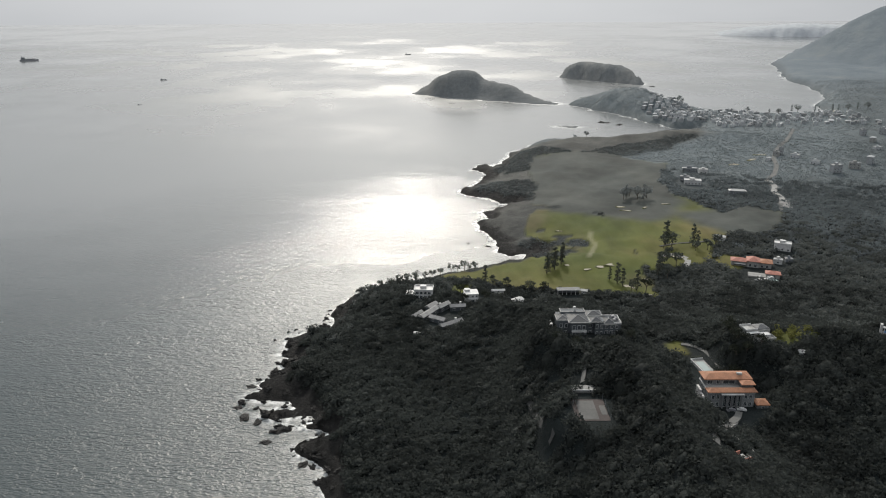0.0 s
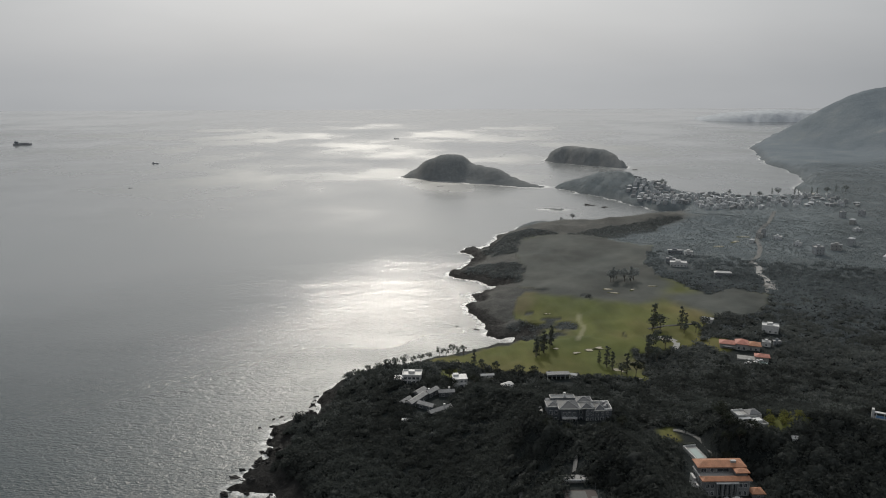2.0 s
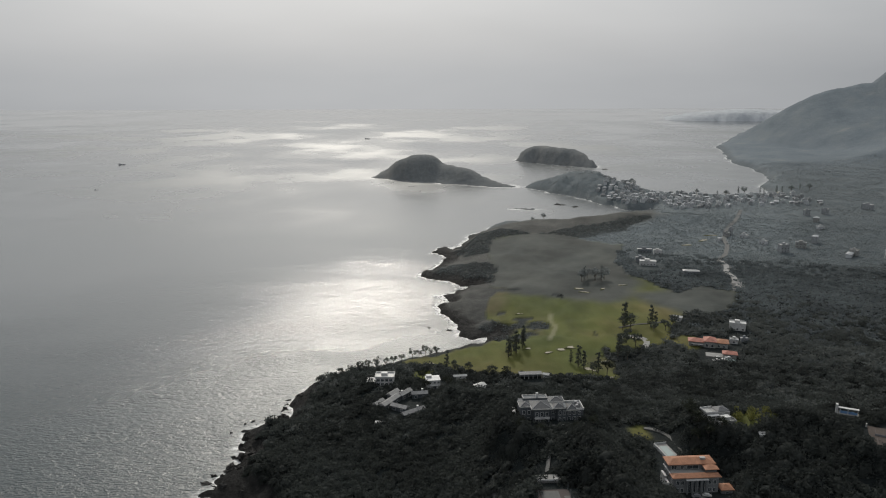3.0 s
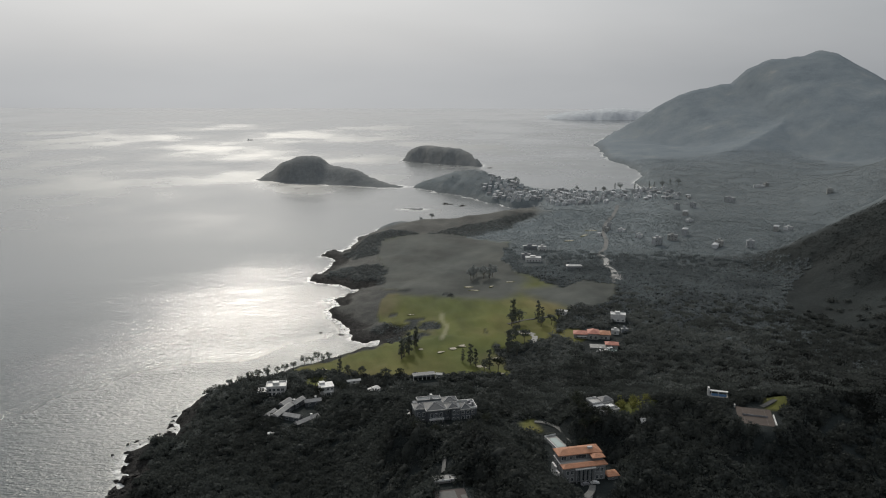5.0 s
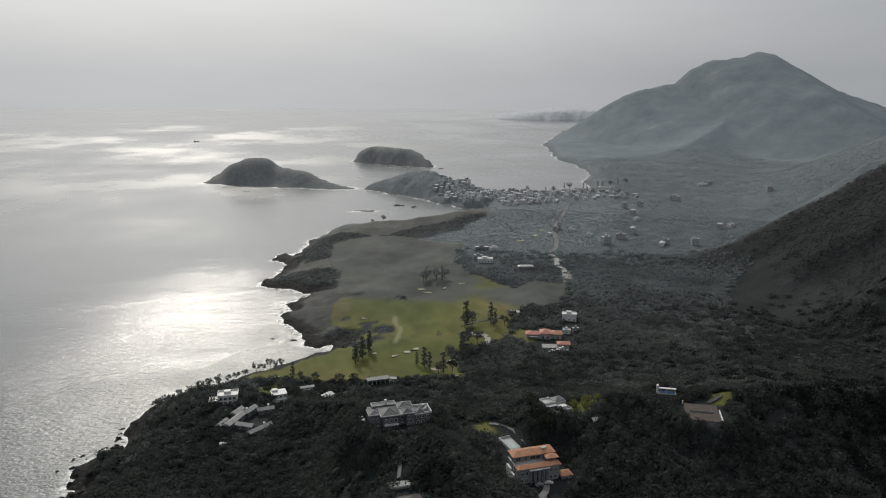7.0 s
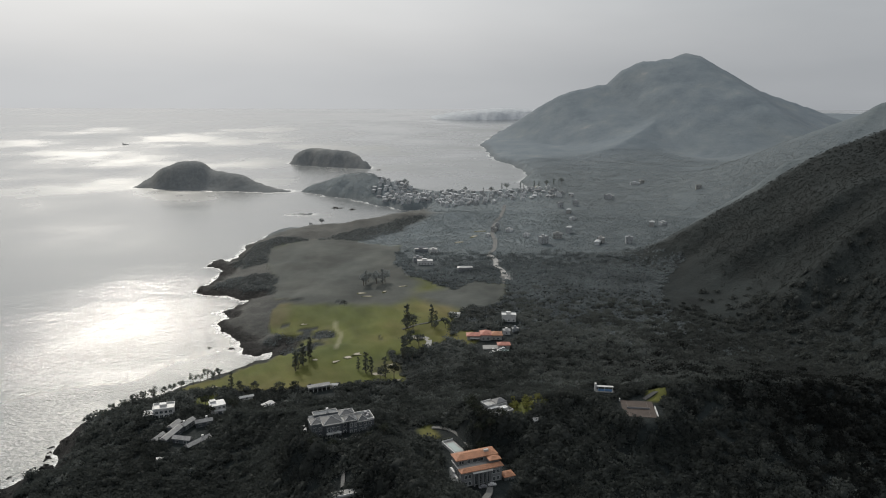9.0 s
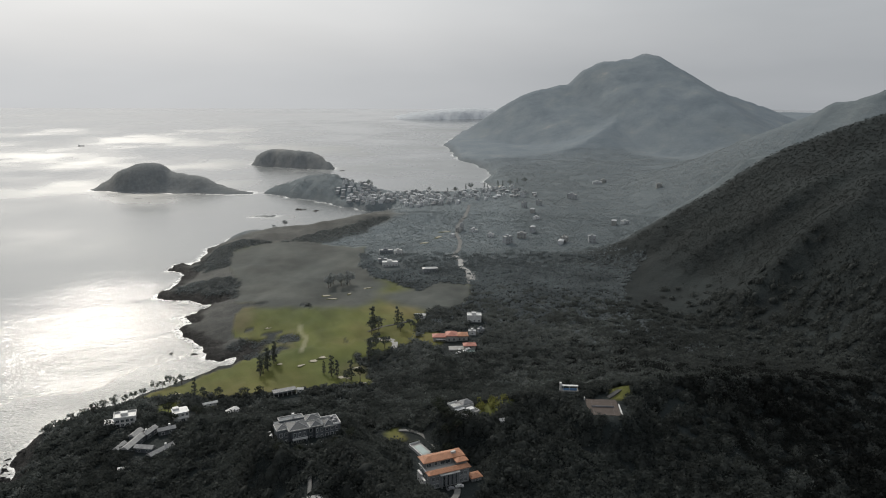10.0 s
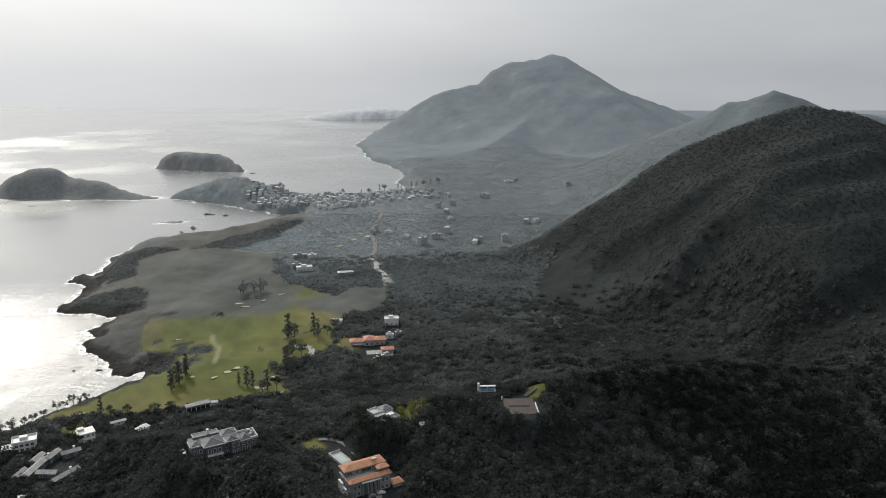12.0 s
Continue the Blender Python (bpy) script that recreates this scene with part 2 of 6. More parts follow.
def water_material():
    """Sea: wind-roughened wavelets inshore, smoother haze-paled water with sunlit cloud-gap patches beyond, foam along
    the rocks.
    """
    n = Nodes("sea_water")
    sep = n.add("ShaderNodeSeparateXYZ")
    n.link(n.place, sep.inputs[0])
    line = n.math("ADD", n.math("SUBTRACT", sep.outputs["Y"], n.math("MULTIPLY", sep.outputs["X"], WIND_SLANT)), n.math("MULTIPLY", n.noise(0.006, 5, rough=0.6), 220.0))
    inshore = n.ramp(n.math("MULTIPLY", line, 0.0005), [(WIND_EDGE[0] * 0.0005, 1.0), (WIND_EDGE[1] * 0.0005, 0.85), (WIND_EDGE[2] * 0.0005, 0.5), (WIND_EDGE[3] * 0.0005, 0.0)])
    offing = n.ramp(n.math("MULTIPLY", sep.outputs["Y"], 0.0002), [(0.3, 1.0), (0.72, 0.0)])
    # Rougher patches imitate sunlight through cloud gaps on the far sea.
    cloud_gap = n.ramp(n.noise(0.0027, 5, (1.0, 0.9, 1), rough=0.55, turn=6), [(0.36, 0.0), (0.5, 0.42), (0.62, 1.0)])
    # crested wavelets: the noise folded about its middle
    def crests(scale, stretch, turn, detail=2):
        return n.math("ABSOLUTE", n.math("SUBTRACT", n.noise(scale, detail, stretch, 0.55, turn), 0.5))
    swell = n.noise(0.035, 3, (1, 1.6, 1), turn=25)
    chop = crests(0.17, (0.8, 1.9, 1), 24)
    wavelet = crests(0.3, (0.8, 1.9, 1), -14)
    ripple = crests(0.62, (0.9, 1.7, 1), 34, 3)
    patchy = n.ramp(n.noise(0.011, 5, (0.6, 2.0, 1), rough=0.6, turn=14), [(0.34, 0.55), (0.64, 1.0)])
    wind = n.math("MULTIPLY", inshore, patchy)
    calm = n.math("MULTIPLY", n.math("MULTIPLY", n.math("SUBTRACT", 1.0, inshore), offing), n.math("ADD", n.math("MULTIPLY", cloud_gap, 0.16), 0.05))
    power = n.math("ADD", wind, calm)
    nrm = n.bump(swell, 0.9, power)
    nrm = n.bump(crests(0.085, (0.8, 1.7, 1), 16), -0.9, wind, nrm)
    nrm = n.bump(chop, -1.1, power, nrm)
    nrm = n.bump(wavelet, -0.9, power, nrm)
    nrm = n.bump(ripple, -0.45, wind, nrm)
    foam_edge = n.attr("shore")
    lace = n.ramp(n.noise(0.22, 6, rough=0.75), [(0.42, 0.0), (0.6, 1.0)])
    foam = n.math("MULTIPLY", n.math("POWER", foam_edge, 2.6), lace)
    foam = n.math("MINIMUM", n.math("ADD", foam, n.math("MULTIPLY", n.math("POWER", foam_edge, 12.0), 0.25)), 1.0)
    lee = n.ramp(n.math("MULTIPLY", line, 0.0005), [(0.2, 0.33), (0.27, 0.33), (0.34, 0.28), (0.42, 0.19)])
    gap_glare = n.math("MULTIPLY", n.math("MULTIPLY", cloud_gap, n.math("SUBTRACT", 1.0, inshore)), n.ramp(n.math("MULTIPLY", sep.outputs["Y"], 0.0002), [(0.16, 0.03), (0.26, 0.11), (0.4, 0.28), (0.58, 0.28), (0.78, 0.08)]))
    rough = n.math("ADD", n.math("MULTIPLY", lee, n.math("ADD", n.math("MULTIPLY", offing, 0.6), 0.4)), gap_glare)
    rough = n.math("ADD", rough, n.math("MULTIPLY", foam, 0.4))
    deep = n.ramp(n.noise(0.004, 3), [(0.35, (0.014, 0.024, 0.026)), (0.65, (0.022, 0.031, 0.032))])
    # Paler offshore water puts haze into the sea's base colour.
    hazed_sea = n.ramp(n.noise(0.003, 4), [(0.3, (0.068, 0.075, 0.077)), (0.7, (0.086, 0.092, 0.092))])
    deep = n.mix(inshore, hazed_sea, deep)
    col = n.mix(foam, deep, (0.72, 0.72, 0.7))
    mat = n.done(col, rough, nrm, 0.7)
    n.bsdf.inputs["IOR"].default_value = 1.333
    return mat


M_GROUND, M_WATER = ground_material(), water_material()
# Greyed, paled scrub puts distance haze into the islands' colour.
M_ISLE = scrub_material("island_scrub", (0.098, 0.105, 0.107), (0.115, 0.12, 0.119), (0.14, 0.14, 0.133), 0.02, 0.12)
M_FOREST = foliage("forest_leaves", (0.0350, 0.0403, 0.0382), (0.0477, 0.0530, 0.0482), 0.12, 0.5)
# Leaves darkened to paint cloud shade over the ridge foot.
M_SHADED_FOREST = foliage("shaded_forest_leaves", (0.0115, 0.0132, 0.0127), (0.0155, 0.0172, 0.0158), 0.03, 0.35)
# Outer, golf, valley and headland leaves pale stepwise to paint in haze.
M_OUTER_FOREST = foliage("hazed_outer_forest_leaves", (0.0660, 0.0748, 0.0721), (0.0880, 0.0935, 0.0869), 0.12, 0.5)
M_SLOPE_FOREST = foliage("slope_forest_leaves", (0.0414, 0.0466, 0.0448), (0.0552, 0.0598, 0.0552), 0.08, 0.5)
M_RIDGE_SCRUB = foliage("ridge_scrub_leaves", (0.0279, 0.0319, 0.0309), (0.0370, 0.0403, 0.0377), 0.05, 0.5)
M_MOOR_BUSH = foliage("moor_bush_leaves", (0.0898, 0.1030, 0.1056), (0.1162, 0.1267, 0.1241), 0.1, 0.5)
M_MID_FOREST = foliage("hazed_golf_wood_leaves", (0.0950, 0.1109, 0.1182), (0.1214, 0.1341, 0.1352), 0.12, 0.5)
M_FAR_FOREST = foliage("hazed_valley_wood_leaves", (0.1265, 0.1463, 0.1551), (0.1507, 0.1672, 0.1716), 0.1, 0.5)
M_VILLAGE_WOOD = foliage("hazed_headland_wood_leaves", (0.15, 0.167, 0.174), (0.172, 0.186, 0.189), 0.1, 0.5)
# Lighter copies of the tree leaves, with haze painted into the tone.
M_HAZED_MID_TREE = foliage("hazed_mid_tree_leaves", (0.04485, 0.05382, 0.04784), (0.07475, 0.08223, 0.06877))
M_HAZED_FAR_TREE = foliage("hazed_far_tree_leaves", (0.16, 0.176, 0.176), (0.208, 0.224, 0.216))
# Far island paled most, so its colour looks lost in haze.
M_HAZED_ISLE = scrub_material("hazed_island_scrub", (0.2820, 0.2964, 0.3084), (0.2940, 0.3060, 0.3180), (0.3060, 0.3180, 0.3240), 0.004, 0.0)
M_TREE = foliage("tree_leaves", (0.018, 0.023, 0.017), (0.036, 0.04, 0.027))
M_BARK = plain("bark", (0.09, 0.075, 0.06), 0.9)
M_WHITE = plain("white_render", (0.42, 0.42, 0.41), 0.6, stain=0.5)
M_VILLA_WALL = plain("grey_cream_stone", (0.165, 0.172, 0.176), 0.7, stain=0.5)
M_CREAM = plain("cream_render", (0.2475, 0.2475, 0.2363), 0.7, stain=0.5)
# Walls lightened and roofs darkened to offset backlit shade in the colour.
M_VILLAGE_WALL = plain("village_white_render", (0.42, 0.43, 0.435), 0.7, stain=0.5)
M_VILLAGE_GREY = plain("village_grey_render", (0.27, 0.28, 0.285), 0.7, stain=0.5)
M_VILLAGE_ROOF = plain("village_roof_felt", (0.15, 0.154, 0.155), 0.8, stain=0.3, specular=0.1)
M_GREY_WALL = plain("grey_render", (0.14, 0.152, 0.163), 0.7, stain=0.5)
M_DIM_WALL = plain("dark_grey_render", (0.064, 0.072, 0.079), 0.7, stain=0.5)
M_CONCRETE = plain("concrete_paving", (0.2, 0.197, 0.187), 0.85, stain=0.3)
M_ASPHALT = plain("worn_asphalt", (0.042, 0.042, 0.041), 0.9, stain=0.3)
M_DRIVE = plain("worn_pale_paving", (0.095, 0.094, 0.089), 0.9, stain=0.3)
M_ORANGE = plain("orange_clay_tiles", (0.25, 0.118, 0.066), 0.75, 3.0, 0.25, 0.08, 0.4)
M_RED = plain("pink_red_clay_tiles", (0.29, 0.125, 0.093), 0.75, 3.0, 0.25, 0.08, 0.4)
M_SLATE = plain("grey_slate", (0.06, 0.063, 0.067), 0.6, 3.0, 0.25, 0.05, 0.4)
M_LIGHT_ROOF = plain("light_stone_tiles", (0.2, 0.197, 0.19), 0.6, 2.0, 0.25, 0.04, 0.35)
M_DARK_SLATE = plain("dark_slate", (0.038, 0.041, 0.044), 0.6, 3.0, 0.25, 0.05, 0.4)
M_PALE_ROOF = plain("pale_metal_roof", (0.3, 0.3, 0.29), 0.5, 2.0, 0.15, 0.03, 0.3)
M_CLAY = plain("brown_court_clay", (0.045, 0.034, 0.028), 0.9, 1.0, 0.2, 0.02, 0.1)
# Court paints darkened to put cloud and tree shade into the colour.
M_SHADED_COURT = plain("shaded_court_paint", (0.06912, 0.06912, 0.06624), 0.8, 1.0, 0.12, 0.02, 0.12)
M_SHADED_COURT_RED = plain("shaded_red_court_paint", (0.036, 0.027, 0.025), 0.8, 1.0, 0.15, 0.02, 0.12)
M_SAND = plain("bunker_sand", (0.27, 0.245, 0.195), 0.9, 1.2, 0.15, 0.05, 0.3)
M_LIP = plain("bunker_turf_lip", (0.05, 0.053, 0.016), 0.9, 1.5, 0.2, 0.05, 0.3)
M_HULL = plain("dark_hull_paint", (0.16, 0.162, 0.17), 0.5)
# Ship paint lightened to put distance haze into the hulls.
M_SHIP = plain("hazed_hull_paint", (0.29, 0.293, 0.3), 0.5)
M_BLUE = plain("blue_awning", (0.1, 0.2, 0.36), 0.6)
M_LINE = plain("dim_line_paint", (0.085, 0.075, 0.068), 0.8)
M_YELLOW_LEAF = foliage("yellow_green_leaves", (0.1, 0.11, 0.03), (0.19, 0.18, 0.055))


def glass_material():
    n = Nodes("window_glass")
    return n.done(n.ramp(n.noise(0.4, 2), [(0.3, (0.02, 0.025, 0.03)), (0.7, (0.04, 0.05, 0.055))]), 0.08, None, 0.5)


M_GLASS = glass_material()


def pool_material():
    n = Nodes("pool_water")
    return n.done((0.2, 0.24, 0.225), 0.12, n.bump(n.noise(1.5, 3), 0.05), 0.5)


M_POOL = pool_material()


# ---- the lie of the land: coast, hills, beds of grass ----
COAST = [(-20, 60), (-26, 160), (-50, 265), (-53, 271), (-55, 277), (-50, 279), (-52, 284), (-60, 293), (-68, 297), (-74, 302), (-69, 309), (-59, 314), (-65, 319), (-79, 319), (-83, 323),
         (-67, 325), (-69, 329), (-78, 330), (-90, 329), (-95, 332), (-89, 338), (-80, 339), (-84, 346), (-97, 347), (-108, 350), (-100, 358), (-105, 364),
         (-96, 374), (-88, 384), (-94, 387), (-90, 394), (-99, 401), (-94, 407), (-102, 412), (-98, 421), (-90, 429), (-77, 433), (-74, 446), (-80, 459),
         (-72, 469)]
COAST += [(-68, 486), (-30, 511), (28, 540), (43, 546), (53, 552), (65, 562), (76, 581), (65, 579), (55, 576), (45, 587), (52, 592), (46, 604), (56, 610), (48, 620), (41, 634), (32, 644),
          (34, 667), (45, 677), (38, 701), (53, 715), (77, 736), (59, 730), (45, 752), (25, 773), (20, 783), (36, 808), (47, 831), (53, 856), (40, 888), (50, 910), (62, 905), (96, 985), (140, 1045), (223, 1052),
         (336, 1101), (397, 1136), (410, 1160), (366, 1166), (334, 1262), (262, 1395)]
COAST += [(240, 1432), (292, 1470), (390, 1420), (462, 1290), (553, 1266), (676, 1286), (712, 1404), (800, 1547), (829, 1677),
          (834, 1806), (990, 2248), (1300, 2750), (2200, 3300), (4400, 3400), (4400, -3500), (-300, -3500), (-200, -400), (-60, 0)]
ISLE_1 = [(-62, 1598), (20, 1530), (105, 1480), (182, 1440), (232, 1424), (236, 1440), (200, 1480), (150, 1560), (90, 1690), (0, 1690)]
ISLE_2 = [(290, 1905), (340, 1850), (386, 1803), (440, 1745), (470, 1712), (482, 1760), (470, 1850), (400, 1960), (320, 1960)]
REEF = [(178, 1190), (192, 1180), (212, 1176), (222, 1182), (205, 1192), (190, 1196)]
FAR_ISLE = [(1330, 3640), (1480, 3560), (1700, 3510), (1950, 3460), (2050, 3700), (1700, 3950), (1400, 3900)]

# crest lines: half-width of the slope, roundness, then x, y, height along the crest
CRESTS = [
    (125, 1.25, [(150, 40, 84), (90, 200, 66), (78, 325, 53), (55, 385, 33), (-14, 452, 17), (-5, 500, 10)]),
    (150, 1.2, [(520, 230, 30), (400, 270, 46), (300, 300, 52), (226, 312, 49), (165, 338, 40), (140, 370, 26)]),
    (430, 1.4, [(1050, 240, 150), (900, 60, 175), (700, -300, 215)]),
    (430, 1.3, [(1112, 1037, 110), (1135, 980, 150), (1164, 930, 181), (1178, 904, 185), (1202, 864, 199), (1220, 838, 188), (1247, 779, 165), (1303, 636, 150)]),
    (500, 1.3, [(1202, 864, 140), (1500, 1250, 92), (1900, 1600, 66)]),
    (400, 1.2, [(1793, 2279, 160), (1420, 1900, 80), (1130, 1700, 30)]),
    (150, 1.3, [(150, 1030, 14), (230, 1010, 18), (330, 1010, 24), (420, 1000, 18)]),
    (75, 1.2, [(95, 905, 18), (140, 960, 20), (190, 985, 14)]),
    (120, 0.8, [(320, 1420, 30), (345, 1385, 44), (370, 1350, 44), (400, 1325, 34)]),
    (60, 0.9, [(448, 1298, 24), (425, 1325, 28)]),
]
# long ridges: an axis from a point along a heading, heights at metres along it, width of the south and the north slope, roundness
RIDGE = ((470, 720), (0.8954, -0.4452), [(-160, 0), (-98, 9), (-36, 14), (25, 18), (48, 23), (73, 34), (107, 54), (141, 75), (174, 97), (207, 122), (240, 142), (287, 161), (327, 175), (361, 187), (391, 194),
                                         (423, 189), (452, 185), (495, 173), (700, 150), (1000, 140)], 900, 330, 1.1)
MOUNTAIN = ((1755, 2246), (0.9703, -0.2419), [(-740, 0), (-686, 5), (-609, 49), (-532, 98), (-437, 155), (-341, 182), (-255, 196), (-209, 238), (-153, 271), (-76, 283), (-30, 290), (1, 300),
                                              (35, 308), (81, 301), (164, 258), (248, 212), (331, 170), (386, 154), (488, 121), (595, 85), (690, 57), (1100, 40)], 1050, 700, 1.2)
ISLE_CRESTS = [
    (64, 1.0, [(-14, 1600, 30), (8, 1592, 45), (28, 1590, 52), (52, 1582, 50), (70, 1574, 38), (84, 1566, 22)]),
    (50, 1.0, [(106, 1546, 32), (135, 1522, 30), (165, 1492, 20), (195, 1466, 10), (228, 1434, 4)]),
    (120, 1.0, [(325, 1890, 34), (350, 1860, 45), (400, 1810, 41), (445, 1760, 24)]),
    (330, 1.0, [(1420, 3720, 6), (1520, 3720, 22), (1640, 3720, 40), (1760, 3700, 50), (1950, 3600, 44)]),
]


# levelled building plots: x, y, height, radius
PLOTS = [(72, 334, 48, 24), (61, 264, 44, 15), (132, 305, 28, 23), (134, 346, 29, 20), (160, 338, 41, 14), (0, 425, 15, 20), (-15, 453, 16, 10),
         (21, 455, 14, 9), (226, 300, 48.5, 17), (224, 332, 46, 7), (240, 522, 13, 24), (270, 546, 15, 10), (265, 760, 14, 30), (88, 462, 12.5, 12)]


def smooth(a, lo, hi):
    k = np.clip((a - lo) / (hi - lo), 0, 1)
    return k * k * (3 - 2 * k)


def lattice(x, y, seed):
    """Smooth value noise, about -1 to 1."""
    xi, yi = np.floor(x), np.floor(y)
    u, v = x - xi, y - yi
    u, v = u * u * (3 - 2 * u), v * v * (3 - 2 * v)

    def corner(a, b):
        h = np.sin((xi + a) * 127.1 + (yi + b) * 311.7 + seed * 74.7) * 43758.5453
        return (h - np.floor(h)) * 2 - 1
    return (corner(0, 0) * (1 - u) + corner(1, 0) * u) * (1 - v) + (corner(0, 1) * (1 - u) + corner(1, 1) * u) * v


def fractal(x, y, size, octaves, seed, fall=0.5):
    total, amp = 0, 1.0
    for k in range(octaves):
        total = total + amp * lattice(x / size * 2 ** k + 17.3 * k, y / size * 2 ** k - 9.1 * k, seed + k)
        amp *= fall
    return total


def inside_by(x, y, ring):
    """Metres inside a closed ring (outside: minus)."""
    best, within = np.full(x.shape, 1e12), np.zeros(x.shape, bool)
    for (ax, ay), (bx, by) in zip(ring, ring[1:] + ring[:1]):
        dx, dy = bx - ax, by - ay
        k = np.clip(((x - ax) * dx + (y - ay) * dy) / (dx * dx + dy * dy), 0, 1)
        best = np.minimum(best, (x - ax - k * dx) ** 2 + (y - ay - k * dy) ** 2)
        if dy:
            within ^= ((ay > y) != (by > y)) & (x < ax + (y - ay) / dy * dx)
    return np.where(within, 1, -1) * np.sqrt(best)


def crest_height(x, y, crests, dome=False):
    top = np.zeros(x.shape)
    for width, power, line in crests:
        best = np.zeros(x.shape)
        for (ax, ay, ah), (bx, by, bh) in zip(line, line[1:]):
            dx, dy = bx - ax, by - ay
            k = np.clip(((x - ax) * dx + (y - ay) * dy) / (dx * dx + dy * dy), 0, 1)
            away = np.hypot(x - ax - k * dx, y - ay - k * dy)
            h = ah + k * (bh - ah)
            w = width * (0.35 + 0.65 * np.clip(h / max(p[2] for p in line), 0, 1))
            u = np.clip(away / w, 0, 1)
            best = np.maximum(best, h * (1 - (u * u if dome else u)) ** power)
        top = np.power(top ** 6 + best ** 6, 1 / 6)
    return top


def ridge_height(x, y, ridge):
    """Height of a long ridge, and how far down its south slope a place lies (0 at the crest, 1 at the foot)."""
    (ox, oy), (ux, uy), line, south, north, power = ridge
    along, across = (x - ox) * ux + (y - oy) * uy, (y - oy) * ux - (x - ox) * uy
    top = np.interp(along, [p[0] for p in line], [p[1] for p in line])
    tall = top / max(p[1] for p in line)
    down = np.abs(across) / np.where(across < 0, south * (0.12 + 0.88 * tall), north * (0.3 + 0.7 * tall))
    return top * (1 - np.clip(down, 0, 1)) ** power, down, along, across


def land_depth(x, y):
    """Metres inland from the ragged waterline."""
    rough = 3.5 * fractal(x, y, 26, 4, 3) * np.clip(np.hypot(x, y) / 500, 0.8, 2.2)
    main = inside_by(x, y, COAST)
    isles = np.maximum.reduce([inside_by(x, y, ring) for ring in (ISLE_1, ISLE_2, REEF, FAR_ISLE)])
    return np.maximum(main, isles) + rough, main


def terrain(x, y):
    x, y = np.asarray(x, float), np.asarray(y, float)
    d, main = land_depth(x, y)
    inland = np.clip(d, 0, None)
    ridge_top, down, along, across = ridge_height(x, y, RIDGE)
    # spurs and gullies that run down the ridge to the valley
    fold = across / 105 + 0.55 * lattice(along / 170, across / 210, 13) + along / 900
    spurs = 1 - 2 * np.abs(lattice(fold, along / 420, 14)) + 0.35 * lattice(across / 34 + 0.6 * lattice(along / 70, across / 90, 15), along / 160, 16)
    ridge_top = ridge_top + 32 * (spurs - 0.5) * smooth(down, 0.03, 0.2) * smooth(1 - down, 0.0, 0.3) * np.clip(ridge_top / 60, 0, 1)
    peak_top, peak_down, peak_along, peak_across = ridge_height(x, y, MOUNTAIN)
    ribs = 1 - 2 * np.abs(lattice(peak_along / 210 + 0.5 * lattice(peak_along / 400, peak_across / 300, 17), peak_across / 900, 18)) + 0.5 * fractal(x, y, 120, 3, 19)
    peak_top = peak_top + 4.5 * ribs * smooth(peak_down, 0.02, 0.25) * smooth(1 - peak_down, 0.0, 0.4) * np.clip(peak_top / 90, 0, 1)
    tops = np.power(crest_height(x, y, CRESTS) ** 6 + np.clip(ridge_top, 0, None) ** 6 + np.clip(peak_top, 0, None) ** 6, 1 / 6)
    hills = np.where(main > isles_bias, tops, crest_height(x, y, ISLE_CRESTS, True))
    gully = 1 + np.where(x > 330, 0.02, 0.13) * fractal(x, y, 190, 3, 11) * np.clip(hills / 60, 0, 1)
    headland = (y > 545) & (y < 1000)
    ledge = np.where(y < 545, 5.0, np.where(headland, 9.0, 1.0)) * (1 + 0.6 * lattice(x / 24, y / 24, 37))
    low = 10.5 * (1 - np.exp(-np.clip(inland - ledge, 0, None) / np.where(headland, 36, 17))) + 2.3 * (1 - np.exp(-inland / 2.2))
    low = np.where(main > isles_bias, low, low * 0.45)
    z = np.power(low ** 3 + (hills * gully * (1 - np.exp(-np.clip(inland - 0.6 * ledge, 0, None) / np.where(main > isles_bias, 24, 12)))) ** 3, 1 / 3)
    level = np.ones(x.shape)
    for px, py, pz, pr in PLOTS:
        k = np.clip((np.hypot(x - px, y - py) - pr) / 9, 0, 1)
        z = pz + (z - pz) * k * k * (3 - 2 * k)
        level = np.minimum(level, k)
    z = z + (0.8 * fractal(x, y, 12, 3, 21) + 1.6 * fractal(x, y, 60, 2, 31)) * np.clip(inland / 10, 0, 1) * level
    crag = np.clip(inland / 3, 0, 1) * np.clip((30 - inland) / 18, 0, 1) * (main > isles_bias) * (y < 1000)
    z = z + crag * (1.7 * np.abs(fractal(x, y, 14, 3, 23)) + 1.1 * fractal(x, y, 5, 3, 29))
    return np.where(d > 0, z, np.clip(d * 0.5, -12, 0) - 0.15)


isles_bias = -4.0


# ---- ground, islands, sea ----
FAIRWAYS = [[(-6, 498), (6, 512), (32, 521), (56, 534), (74, 550), (88, 566), (78, 600), (74, 620), (88, 680), (140, 668), (160, 620), (158, 560), (150, 500), (148, 452),
             (120, 462), (90, 470), (40, 478)],
            [(150, 620), (140, 680), (170, 720), (235, 720), (262, 660), (258, 600), (222, 560), (208, 528), (178, 512), (152, 506)],
            [(206, 520), (216, 542), (232, 540), (228, 515), (214, 508)],
            [(3, 463), (8, 478), (20, 478), (18, 464), (10, 460)], [(32, 464), (36, 476), (48, 474), (46, 462)],
            [(168, 330), (172, 345), (186, 342), (184, 328)], [(120, 345), (124, 362), (131, 358), (130, 340)],
            [(238, 306), (242, 314), (250, 313), (247, 304)]]
